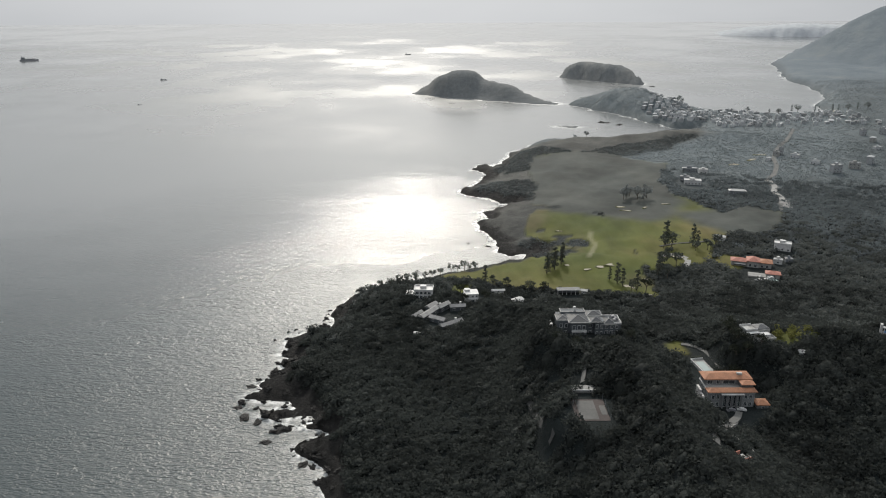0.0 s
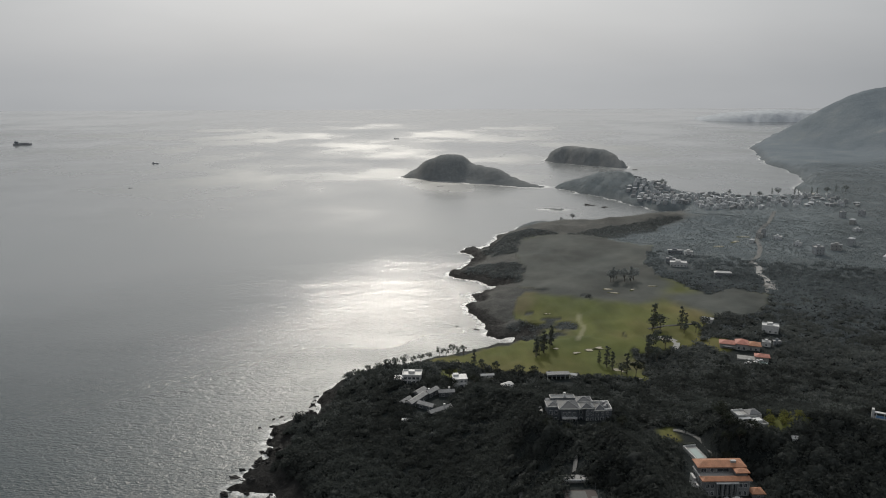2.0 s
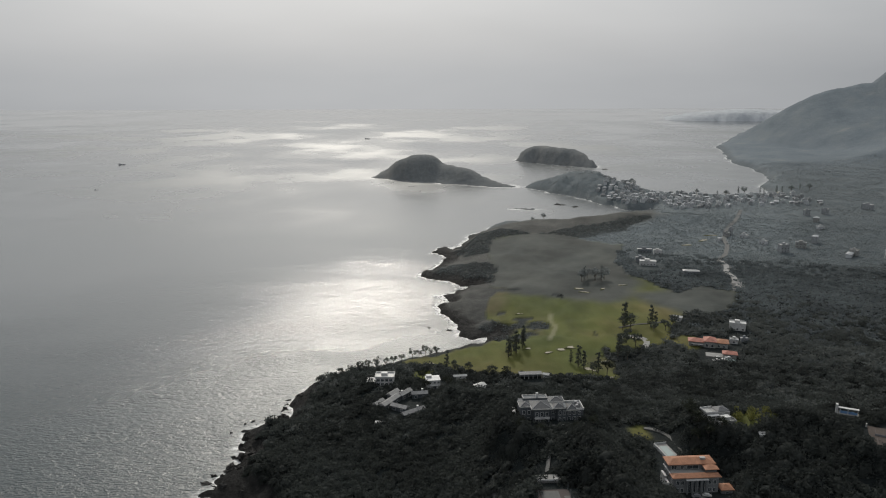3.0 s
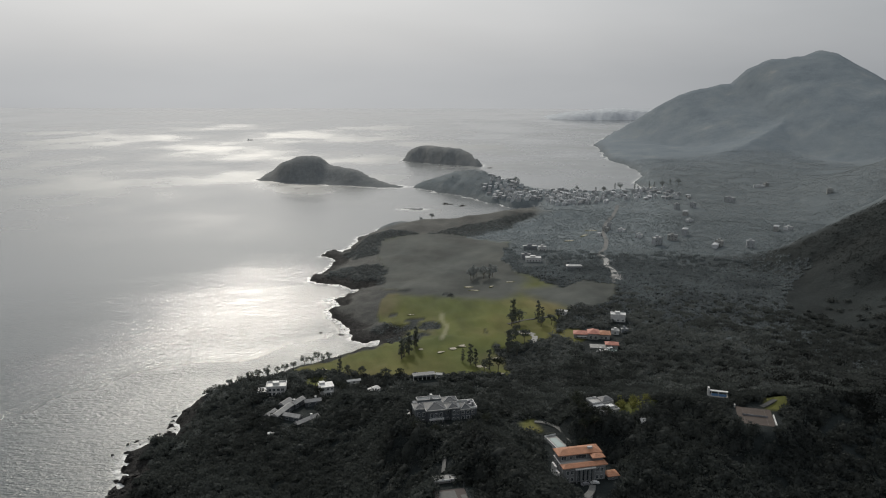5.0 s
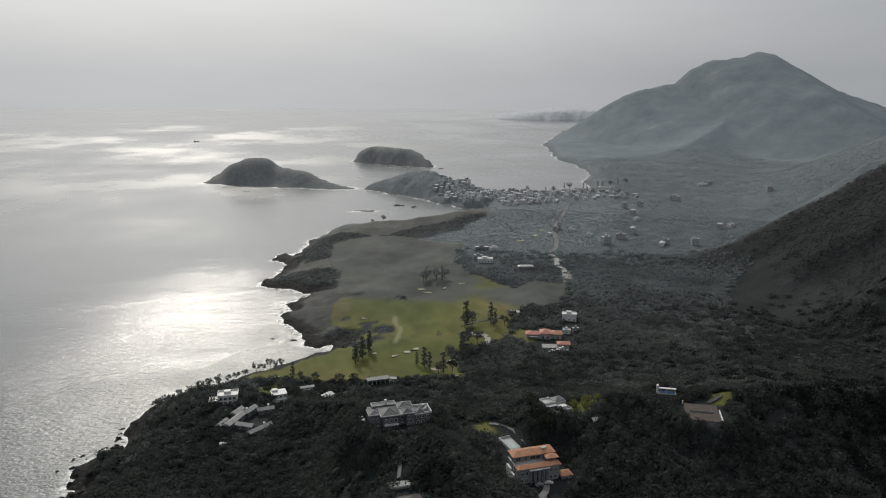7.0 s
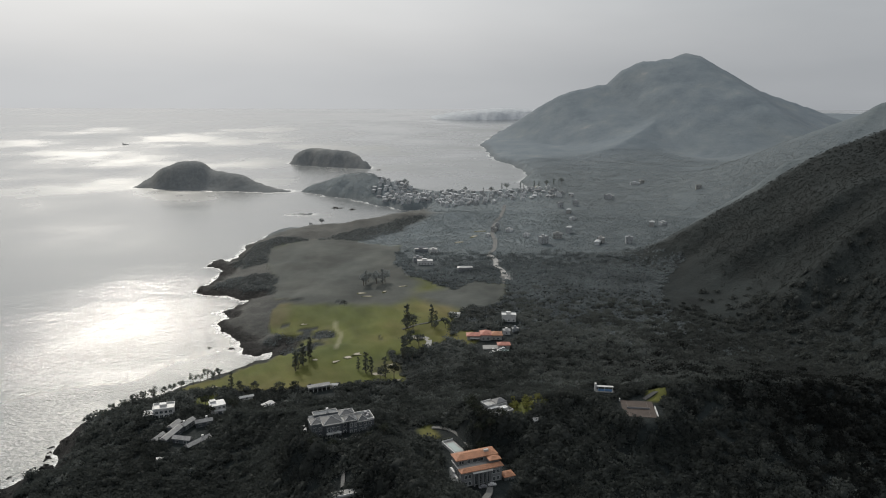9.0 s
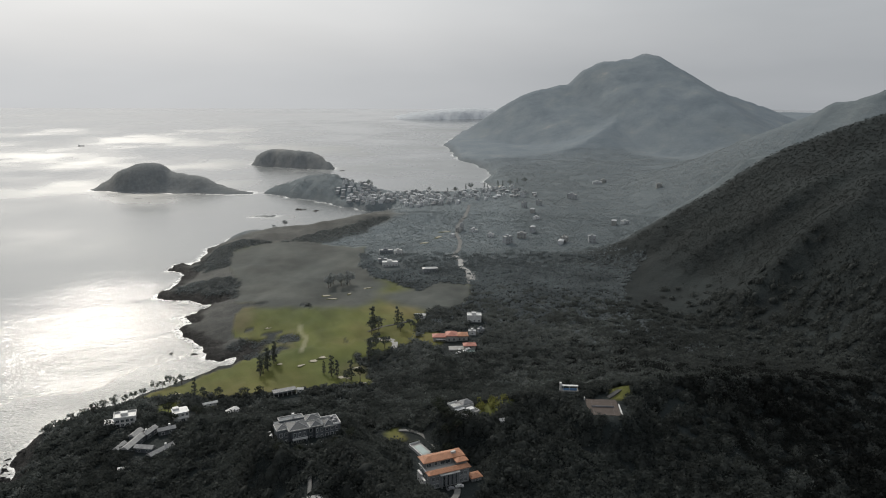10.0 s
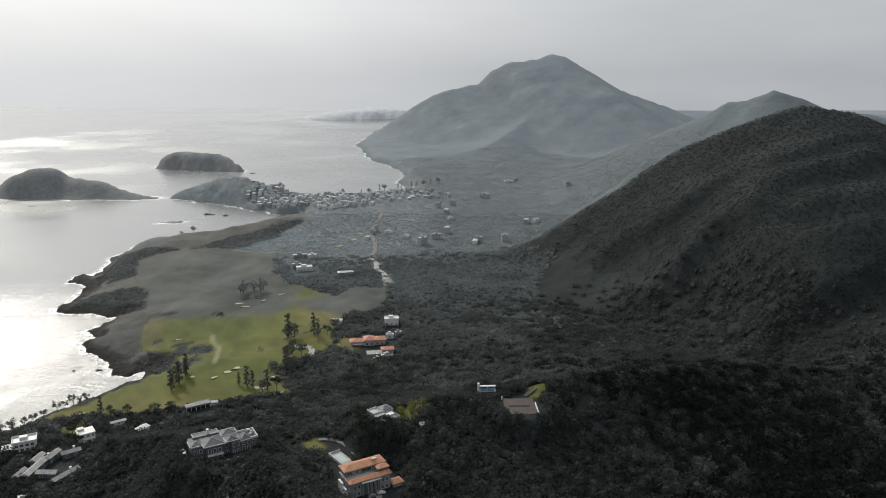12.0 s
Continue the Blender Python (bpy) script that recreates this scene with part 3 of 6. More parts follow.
DULL = [[(88, 700), (100, 760), (95, 820), (110, 905), (150, 925), (200, 932), (268, 856), (240, 780), (228, 690), (190, 640), (140, 660)],
        [(230, 650), (290, 670), (318, 655), (290, 600), (258, 590)]]
PARCHED = [[(40, 690), (75, 715), (100, 690), (92, 640), (86, 618), (60, 640)], [(100, 560), (112, 556), (128, 600), (120, 615)], [(130, 480), (160, 470), (165, 500), (140, 500)]]
MOOR = [[(10, 560), (24, 640), (50, 690), (20, 784), (40, 902), (96, 990), (230, 1060), (400, 1140), (380, 1010), (300, 960), (200, 900), (150, 830), (140, 740), (90, 690), (80, 640), (78, 590), (72, 545)]]
BUSHES = [[(50, 864), (72, 890), (105, 952), (128, 961), (161, 931), (174, 899), (181, 864), (149, 835), (115, 845), (82, 835)],
          [(34, 762), (44, 789), (61, 805), (104, 790), (131, 799), (141, 766), (144, 735), (130, 712), (100, 722), (72, 735)],
          [(62, 566), (65, 595), (83, 601), (100, 586), (100, 557), (81, 552)], [(109, 600), (121, 600), (121, 581), (110, 568), (104, 578)],
          [(84, 548), (97, 550), (95, 524), (80, 512), (70, 526)], [(184, 930), (219, 960), (301, 990), (346, 996), (300, 945), (221, 905)]]
ROUGHS = [(60, 590, 34, 14), (84, 587, 18, 11), (113, 578, 9, 9), (58, 566, 18, 7), (88, 552, 12, 7), (66, 642, 13, 16), (50, 640, 16, 20), (87, 622, 5, 4), (101, 599, 10, 5), (98, 560, 12, 5)]
CART_PATH = [(116, 608), (129, 606), (125, 588), (127, 574), (121, 558), (115, 539)]
BUNKERS = [(120, 516, 4, 2.2), (127, 517, 4, 1.8), (94, 519, 2.2, 1.3), (108, 511, 2.8, 1.3), (146, 492, 3.6, 1.6), (131, 477, 4, 2.2), (140, 459, 3.4, 1.6), (18, 493, 3, 1.2),
           (103, 614, 3, 1.2), (183, 534, 4, 2.5), (172, 680, 4.5, 1.6), (175, 668, 4, 1.3), (195, 675, 3, 1.3), (215, 686, 4, 1.5), (345, 850, 5, 3), (400, 905, 5, 3), (380, 880, 6, 3)]


def turf_at(x, y):
    ragged = 4 * fractal(x, y, 22, 3, 41)
    t = np.zeros(np.shape(x))
    for ring in FAIRWAYS + DULL:
        t = np.maximum(t, smooth(inside_by(x, y, ring) + ragged, -1.0, 2.5))
    for cx, cy, rx, ry in ROUGHS:
        t = t * smooth(np.hypot((x - cx) / rx, (y - cy) / ry) + ragged * 0.06, 0.8, 1.1)
    return t


def hazed_turf_at(x, y):
    return np.maximum.reduce([smooth(inside_by(x, y, ring) + 8 * fractal(x, y, 40, 3, 43), -24, 3) for ring in DULL])


def cover_at(x, y, rings, blur=9):
    ragged = 6 * fractal(x, y, 26, 4, 47)
    return np.maximum.reduce([smooth(inside_by(x, y, ring) + ragged, -blur, blur) for ring in rings])


def khaki_at(x, y):
    return np.maximum.reduce([smooth(inside_by(x, y, ring) + 5 * fractal(x, y, 25, 3, 45), -6, 8) for ring in PARCHED])


def sheet(name, verts, faces, material, attrs=(), smooth_faces=True):
    """A mesh object from arrays of vertices and four-cornered faces."""
    used = np.unique(faces)
    index = np.full(len(verts), -1)
    index[used] = np.arange(len(used))
    verts, faces = verts[used], index[faces]
    me = bpy.data.meshes.new(name)
    me.vertices.add(len(verts))
    me.vertices.foreach_set("co", verts.astype(np.float32).ravel())
    k = faces.shape[1]
    me.loops.add(faces.size)
    me.loops.foreach_set("vertex_index", faces.astype(np.int32).ravel())
    me.polygons.add(len(faces))
    me.polygons.foreach_set("loop_start", np.arange(0, faces.size, k, dtype=np.int32))
    me.update(calc_edges=True)
    me.polygons.foreach_set("use_smooth", np.full(len(faces), smooth_faces))
    for key, values in attrs:
        layer = me.attributes.new(key, "FLOAT", "POINT")
        layer.data.foreach_set("value", values[used].astype(np.float32))
    me.materials.append(material)
    return new(name, me)


def polar(azimuths, radii):
    """A round grid of places (x, y) and its faces, closed all the way round."""
    a, r = np.meshgrid(np.radians(azimuths), radii)
    n, m = len(radii), len(azimuths)
    i, j = np.meshgrid(np.arange(n - 1), np.arange(m), indexing="ij")
    k = (j + 1) % m
    faces = np.stack([i * m + j, (i + 1) * m + j, (i + 1) * m + k, i * m + k], -1).reshape(-1, 4)
    return (np.sin(a) * r).ravel(), (np.cos(a) * r).ravel(), faces


fine = np.arange(-40, 76, 0.17)
rest = np.arange(76, 320, 3.0)
gx, gy, gf = polar(np.concatenate([fine, rest]), np.concatenate([[0.3, 30, 60, 90], np.geomspace(115, 4900, 370)]))
gz = terrain(gx, gy)
depth, main_depth = land_depth(gx, gy)
turf = turf_at(gx, gy) * (depth > 4)
sand = np.zeros(len(gx))
away = np.full(len(gx), 99.0)
for (ax, ay), (bx, by) in zip(CART_PATH, CART_PATH[1:]):
    k = np.clip(((gx - ax) * (bx - ax) + (gy - ay) * (by - ay)) / ((bx - ax) ** 2 + (by - ay) ** 2), 0, 1)
    away = np.minimum(away, np.hypot(gx - ax - k * (bx - ax), gy - ay - k * (by - ay)))
sand = np.maximum(sand, 0.2 * (1 - smooth(away, 1.0, 3.0)))
rock = (1 - smooth(depth + 5 * fractal(gx, gy, 30, 3, 51), 8, 17)) * (1 - 0.75 * smooth(gy, 850, 1050))
beach = smooth(inside_by(gx, gy, [(455, 1300), (552, 1295), (690, 1300), (690, 1260), (553, 1255), (455, 1272)]), -2, 3)
sand = np.maximum(sand, beach * (depth < 14))
fx, fy, fz = gx[gf].mean(1), gy[gf].mean(1), gz[gf].max(1)
land = fz > -4.0
on_isle = main_depth[gf].max(1) < isles_bias
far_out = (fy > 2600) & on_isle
second = on_isle & (fy > 1650) & (fx > 240) & ~far_out
reef = on_isle & (fy < 1260)
first = on_isle & ~far_out & ~second & ~reef
hill = (fx * 0.62 + fy > 1790) & ~on_isle
ridge = ~hill & ~on_isle & (fx > 330 + 0.25 * np.abs(fy - 450)) & (fy < 780)
valley = ~hill & ~on_isle & ~ridge & (fy > 960 - 0.25 * fx)
near = ~hill & ~on_isle & ~ridge & ~valley
back = (hill | valley) & (fx > 800) & (fy < 1240 + 0.3 * (fx - 800))
hill, valley = hill & ~back, valley & ~back
gv = np.stack([gx, gy, gz], 1)
north = gy + 0.3 * gx + 90 * fractal(gx, gy, 120, 3, 71)  # ground pales north of the woods and on the far hills, painting in haze
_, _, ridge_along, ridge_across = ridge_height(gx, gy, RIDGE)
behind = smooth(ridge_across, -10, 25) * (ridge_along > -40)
hazed_heath = np.maximum(smooth(north, 640, 1020) * (1 - smooth(ridge_along, -80, 60)), 0.7 * behind)
hill_haze = np.maximum(smooth(north, 1480, 2300), 0.3 * behind * smooth(gx, 700, 1150))
tags = (("turf", turf), ("hazed_turf", hazed_turf_at(gx, gy)), ("khaki", khaki_at(gx, gy)), ("sand", sand), ("rock", rock), ("hazed_heath", hazed_heath), ("hill", hill_haze), ("moor", cover_at(gx, gy, MOOR, 14)), ("bush", cover_at(gx, gy, BUSHES, 5)))
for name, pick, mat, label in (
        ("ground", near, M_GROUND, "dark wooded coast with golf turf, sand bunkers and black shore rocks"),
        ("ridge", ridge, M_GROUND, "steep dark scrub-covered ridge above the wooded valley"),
        ("valley_ground", valley, M_GROUND, "wooded flat land behind the fishing village beach, paled for haze"),
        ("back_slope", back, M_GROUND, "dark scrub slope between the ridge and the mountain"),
        ("mountain", hill, M_GROUND, "scrub mountain with bare rocky patches beside the sea, paled for haze"),
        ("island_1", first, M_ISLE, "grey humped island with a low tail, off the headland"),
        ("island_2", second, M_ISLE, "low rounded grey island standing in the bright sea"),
        ("island_3", far_out, M_HAZED_ISLE, "low island far out at sea, its scrub colour paled for haze"),
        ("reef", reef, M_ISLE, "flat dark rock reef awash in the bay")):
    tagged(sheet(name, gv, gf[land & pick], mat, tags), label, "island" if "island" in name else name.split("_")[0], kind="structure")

sx, sy, sf = polar(np.concatenate([np.arange(-40, 60, 0.4), np.arange(60, 320, 4.0)]), np.concatenate([[0.3, 60, 120], np.geomspace(180, 6500, 330)]))
sd, _ = land_depth(sx, sy)
shore = np.clip(1 + sd / (9 + 0.001 * np.hypot(sx, sy)), 0, 1) * (sy < 2600)
keep = sd[sf].min(1) < 25
sea = sheet("sea", np.stack([sx, sy, np.zeros(len(sx))], 1), sf[keep], M_WATER, (("shore", shore),))
tagged(sea, "grey rippled sea glittering with sunlight, foam along the rocks", "sea", kind="structure")


# ---- woods ----
def blob(seed, rings=3, around=7, span=1.9, uneven=0.17):
    """A rough dome of leaves: arrays of vertices and triangles. span: how far the dome curls round, in radians."""
    rng = np.random.default_rng(seed)
    verts = [(0, 0, 1 + 0.1 * rng.standard_normal())]
    for i in range(1, rings + 1):
        phi = i / rings * span
        for j in range(around):
            a = 2 * math.pi * (j + 0.5 * (i % 2)) / around
            r = 1 + uneven * rng.standard_normal()
            verts.append((math.sin(phi) * math.cos(a) * r, math.sin(phi) * math.sin(a) * r, math.cos(phi) * r))
    tris = [(0, 1 + j, 1 + (j + 1) % around) for j in range(around)]
    for i in range(rings - 1):
        for j in range(around):
            a, b = 1 + i * around + j, 1 + i * around + (j + 1) % around
            c, d = a + around, b + around
            tris += [(a, c, b), (b, c, d)]
    return np.array(verts), np.array(tris)


BLOBS = [blob(s) for s in range(8)]
CAPS = [blob(20 + s, 2, 6, 1.35, 0.07) for s in range(8)]


def joined(name, centres, sizes, squash, material, seed, lean, sprays=0, spray_size=0.7, core=0.75, shapes=BLOBS):
    """Many domes of leaves, with loose sprays about them, in one mesh. lean: the slope of the ground under each, which the domes follow."""
    rng = np.random.default_rng(seed)
    kind = rng.integers(0, len(shapes), len(centres))
    turn = rng.uniform(0, 2 * math.pi, len(centres))
    vs, ts, start = [], [], 0
    for k, (bv, bt) in enumerate(shapes):
        sel = np.where(kind == k)[0]
        c, s = np.cos(turn[sel])[:, None], np.sin(turn[sel])[:, None]
        v = np.stack([bv[:, 0] * c - bv[:, 1] * s, bv[:, 0] * s + bv[:, 1] * c, np.broadcast_to(bv[:, 2] * squash, c.shape[:1] + (len(bv),))], -1)
        v = v * core * sizes[sel][:, None, None]
        v[:, :, 2] += (v[:, :, :2] * lean[sel][:, None, :]).sum(-1)
        v = v + centres[sel][:, None, :]
        t = bt[None] + (start + np.arange(len(sel)) * len(bv))[:, None, None]
        vs.append(v.reshape(-1, 3))
        ts.append(t.reshape(-1, 3))
        start += len(sel) * len(bv)
    if sprays:
        c, s = np.repeat(centres, sprays, 0), np.repeat(sizes, sprays)[:, None]
        way = rng.standard_normal((len(c), 3))
        way[:, 2] = np.abs(way[:, 2]) - 0.25
        way /= np.linalg.norm(way, axis=1)[:, None]
        p = way * s * rng.uniform(0.6, 1.25, len(c))[:, None] * np.array([1, 1, squash])
        p[:, 2] += (p[:, :2] * np.repeat(lean, sprays, 0)).sum(-1)
        p = p + c
        a = rng.standard_normal((len(c), 3))
        a /= np.linalg.norm(a, axis=1)[:, None]
        b = np.cross(a, rng.standard_normal((len(c), 3)))
        b /= np.linalg.norm(b, axis=1)[:, None]
        r = (spray_size * rng.uniform(0.6, 1.5, len(c)))[:, None]
        vs.append(np.stack([p + a * r, p - a * r * 0.5 + b * r * 0.8, p - a * r * 0.5 - b * r * 0.8], 1).reshape(-1, 3))
        ts.append(start + np.arange(len(c) * 3).reshape(-1, 3))
    return sheet(name, np.concatenate(vs), np.concatenate(ts), material)


# x, y, radius kept free of trees
CLEARINGS = [(72, 336, 17), (61, 264, 12), (60, 254, 7), (132, 305, 17), (124, 292, 12), (138, 292, 12), (132, 280, 8), (133, 338, 9), (128, 326, 6),
             (160, 338, 10), (0, 425, 13), (-5, 413, 9), (6, 412, 9), (-15, 453, 8), (-15, 445, 6), (21, 455, 8), (21, 446, 6), (226, 300, 14),
             (224, 290, 6), (224, 332, 7), (222, 325, 6), (240, 522, 16), (228, 505, 12), (234, 496, 12), (222, 490, 8), (238, 484, 8), (252, 520, 12), (245, 508, 10), (270, 546, 8), (266, 538, 7),
             (88, 462, 10), (86, 452, 8), (50, 452, 6), (265, 760, 16), (262, 745, 14), (176, 336, 9), (185, 520, 6), (178, 530, 5), (120, 352, 6)]


CLEARINGS += [(352, 765, 7), (348, 743, 7), (340, 728, 7), (336, 712, 7), (334, 696, 7), (328, 680, 7), (138, 345, 4.5), (140, 336, 4.5), (140, 328, 4.5), (132, 354, 5), (61, 277, 6), (135, 285, 4), (131, 283, 4), (124, 274, 4), (113, 256, 4), (106, 245, 4), (104, 238, 4), (130, 279, 3), (122, 267, 3), (117, 254, 3), (120, 252, 3), (123, 250, 3), (125, 245, 3), (48, 303, 4), (43, 310, 4), (40, 309, 4), (39, 302, 4), (40, 292, 4), (41, 281, 4), (42, 264, 4), (44, 254, 4), (71, 326, 4), (67, 307, 4), (64, 295, 4), (62, 288, 4), (113, 235, 5)]


def scatter(step, x0, x1, y0, y1, seed, keep):
    rng = np.random.default_rng(seed)
    x, y = np.meshgrid(np.arange(x0, x1, step), np.arange(y0, y1, step))
    x = x.ravel() + rng.uniform(-0.48, 0.48, x.size) * step
    y = y.ravel() + rng.uniform(-0.48, 0.48, y.size) * step
    ok = keep(x, y)
    for cx, cy, r in CLEARINGS:
        ok &= (x - cx) ** 2 + (y - cy) ** 2 > r * r
    return x[ok], y[ok], rng


def crowns(name, step, box, seed, keep, size, material, label, sprays=0, spray_size=0.7, squash=0.72, core=0.75, shapes=BLOBS):
    x, y, rng = scatter(step, *box, seed, keep)
    z = terrain(x, y)
    s = size * np.clip(np.exp(0.3 * rng.standard_normal(len(x))), 0.5, 1.4) * (1 + 0.25 * fractal(x, y, 45, 2, 61)) * (1 - 0.5 * smooth(z, 60, 140) * (x > 250))
    centres = np.stack([x, y, z + s * 0.48 * squash], 1)
    lean = np.stack([terrain(x + 3, y) - terrain(x - 3, y), terrain(x, y + 3) - terrain(x, y - 3)], 1) / 6
    return tagged(joined(name, centres, s, squash, material, seed, np.clip(lean, -1, 1), sprays, spray_size, core, shapes), label, "forest", kind="stuff")


# ---- kit for things ----
def thing(name, x, y, turn=0.0, label="", category="", group="", z=None, sink=0.0):
    ob = new(name)
    ob.empty_display_size = 1
    z = float(terrain(np.array([x]), np.array([y]))[0]) if z is None else z
    ob.matrix_basis = pose(x, y, z - sink, 0, 0, turn)
    return tagged(ob, label, category, group)


def part(name, bm, material, parent, label=""):
    me = bpy.data.meshes.new(name)
    bm.to_mesh(me)
    bm.free()
    me.materials.append(material)
    ob = new(name, me)
    ob.parent = parent
    return tagged(ob, label)


def box(bm, x0, y0, z0, x1, y1, z1):
    v = [bm.verts.new(p) for p in ((x0, y0, z0), (x1, y0, z0), (x1, y1, z0), (x0, y1, z0), (x0, y0, z1), (x1, y0, z1), (x1, y1, z1), (x0, y1, z1))]
    for f in ((3, 2, 1, 0), (4, 5, 6, 7), (0, 1, 5, 4), (1, 2, 6, 5), (2, 3, 7, 6), (3, 0, 4, 7)):
        bm.faces.new([v[i] for i in f])
    return bm


def block(*boxes):
    bm = bmesh.new()
    for b in boxes:
        box(bm, *b)
    return bm


def hip(x0, y0, x1, y1, z, h, over=0.7, thick=0.3, gable=False):
    """A hipped (or gabled) roof with an eaves slab; the ridge runs along the longer side."""
    bm = bmesh.new()
    x0, y0, x1, y1 = x0 - over, y0 - over, x1 + over, y1 + over
    box(bm, x0, y0, z, x1, y1, z + thick)
    z += thick + 0.01
    w, d = x1 - x0, y1 - y0
    inset = 0.0 if gable else min(w, d) / 2
    if w >= d:
        ridge = ((x0 + inset, (y0 + y1) / 2), (x1 - inset, (y0 + y1) / 2))
    else:
        ridge = (((x0 + x1) / 2, y0 + inset), ((x0 + x1) / 2, y1 - inset))
    a, b, c, e = (bm.verts.new(p) for p in ((x0, y0, z), (x1, y0, z), (x1, y1, z), (x0, y1, z)))
    r, s = (bm.verts.new((*p, z + h)) for p in ridge)
    if w >= d:
        faces = ((a, b, s, r), (c, e, r, s), (b, c, s), (e, a, r))
    else:
        faces = ((b, c, s, r), (e, a, r, s), (a, b, r), (c, e, s))
    for f in faces:
        bm.faces.new(f)
    bm.faces.new((e, c, b, a))
    return bm


def caps(x0, y0, x1, y1, z, h, over=0.7, thick=0.3, r=0.16):
    """Ridge and hip tiles for the roof that hip() makes of the same numbers."""
    bm = bmesh.new()
    x0, y0, x1, y1, z = x0 - over, y0 - over, x1 + over, y1 + over, z + thick + 0.05
    i = min(x1 - x0, y1 - y0) / 2
    if x1 - x0 >= y1 - y0:
        p, q = (x0 + i, (y0 + y1) / 2, z + h), (x1 - i, (y0 + y1) / 2, z + h)
        runs = ((x0, y0, p), (x0, y1, p), (x1, y0, q), (x1, y1, q))
    else:
        p, q = ((x0 + x1) / 2, y0 + i, z + h), ((x0 + x1) / 2, y1 - i, z + h)
        runs = ((x0, y0, p), (x1, y0, p), (x0, y1, q), (x1, y1, q))
    if math.dist(p, q) > 0.2:
        trunk(bm, p, q, r, r, 4)
    for x, y, top in runs:
        trunk(bm, (x, y, z), top, r, r, 4)
    return bm


GLAZING = {}


def window(parent, x, y, z, w, h, side="front"):
    """A framed window set on a wall; side: front (-y), back, left (-x), right."""
    key = (w, h)
    if key not in GLAZING:
        f = 0.12
        frame_bm = block((-w / 2, -0.08, 0, -w / 2 + f, 0.1, h), (w / 2 - f, -0.08, 0, w / 2, 0.1, h), (-w / 2 + f, -0.08, 0, w / 2 - f, 0.1, f),
                         (-w / 2 + f, -0.08, h - f, w / 2 - f, 0.1, h), (-f / 3, -0.06, f, f / 3, 0.06, h - f))
        pane_bm = block((-w / 2 + f, -0.03, f, w / 2 - f, 0.03, h - f))
        meshes = []
        for nm, bm, mat in (("window", frame_bm, M_WHITE), ("pane", pane_bm, M_GLASS)):
            me = bpy.data.meshes.new(nm)
            bm.to_mesh(me)
            bm.free()
            me.materials.append(mat)
            meshes.append(me)
        GLAZING[key] = meshes
    ob = new("window", GLAZING[key][0])
    ob.parent = parent
    turn = {"front": 0, "right": 90, "back": 180, "left": 270}[side]
    ob.matrix_basis = pose(x, y, z, 0, 0, turn)
    pane = new("pane", GLAZING[key][1])
    pane.parent = ob
    return ob


def rail(x0, y0, x1, y1, z, h=1.0, step=1.2):
    """A balustrade with posts between two corners, both on x or both on y."""
    bm = bmesh.new()
    length = math.hypot(x1 - x0, y1 - y0)
    n = max(int(length / step), 1)
    for i in range(n + 1):
        x, y = x0 + (x1 - x0) * i / n, y0 + (y1 - y0) * i / n
        box(bm, x - 0.08, y - 0.08, z, x + 0.08, y + 0.08, z + h)
    box(bm, min(x0, x1) - 0.1, min(y0, y1) - 0.1, z + h, max(x0, x1) + 0.1, max(y0, y1) + 0.1, z + h + 0.12)
    return bm


def strip(name, line, width, material, label, category="road", lift=0.35, level=None):
    """A road or path laid over the ground along a line."""
    pts = []
    for (ax, ay), (bx, by) in zip(line, line[1:]):
        n = max(int(math.hypot(bx - ax, by - ay) / 3), 1)
        pts += [(ax + (bx - ax) * i / n, ay + (by - ay) * i / n) for i in range(n)]
    pts.append(line[-1])
    p = np.array(pts, float)
    for _ in range(4):
        p[1:-1] = (p[:-2] + 2 * p[1:-1] + p[2:]) / 4
    d = np.gradient(p, axis=0)
    d /= np.linalg.norm(d, axis=1)[:, None]
    side = np.stack([-d[:, 1], d[:, 0]], 1) * width / 2
    left, right = p + side, p - side
    zl, zr = (terrain(q[:, 0], q[:, 1]) + lift for q in (left, right))
    for _ in range(6):
        for q in (zl, zr):
            q[1:-1] = (q[:-2] + 2 * q[1:-1] + q[2:]) / 4
    if level is not None:
        zl = zr = np.full(len(p), level)
    n = len(p)
    verts = np.concatenate([np.column_stack([left, zl]), np.column_stack([right, zr]), np.column_stack([left, zl - 0.9]), np.column_stack([right, zr - 0.9])])
    i = np.arange(n - 1)
    faces = np.concatenate([np.stack([i, n + i, n + i + 1, i + 1], 1), np.stack([2 * n + i, i, i + 1, 2 * n + i + 1], 1),
                            np.stack([n + i, 3 * n + i, 3 * n + i + 1, n + i + 1], 1)])
    return tagged(sheet(name, verts, faces, material, smooth_faces=False), label, category, kind="structure")


def trunk(bm, a, b, r0, r1, n=6):
    a, b = Vector(a), Vector(b)
    q = (b - a).to_track_quat("Z", "Y")
    rings = []
    for p, r in ((a, r0), (b, r1)):
        rings.append([bm.verts.new(p + q @ Vector((math.cos(2 * math.pi * k / n) * r, math.sin(2 * math.pi * k / n) * r, 0))) for k in range(n)])
    for k in range(n):
        bm.faces.new((rings[0][k], rings[0][(k + 1) % n], rings[1][(k + 1) % n], rings[1][k]))
    bm.faces.new(rings[1])


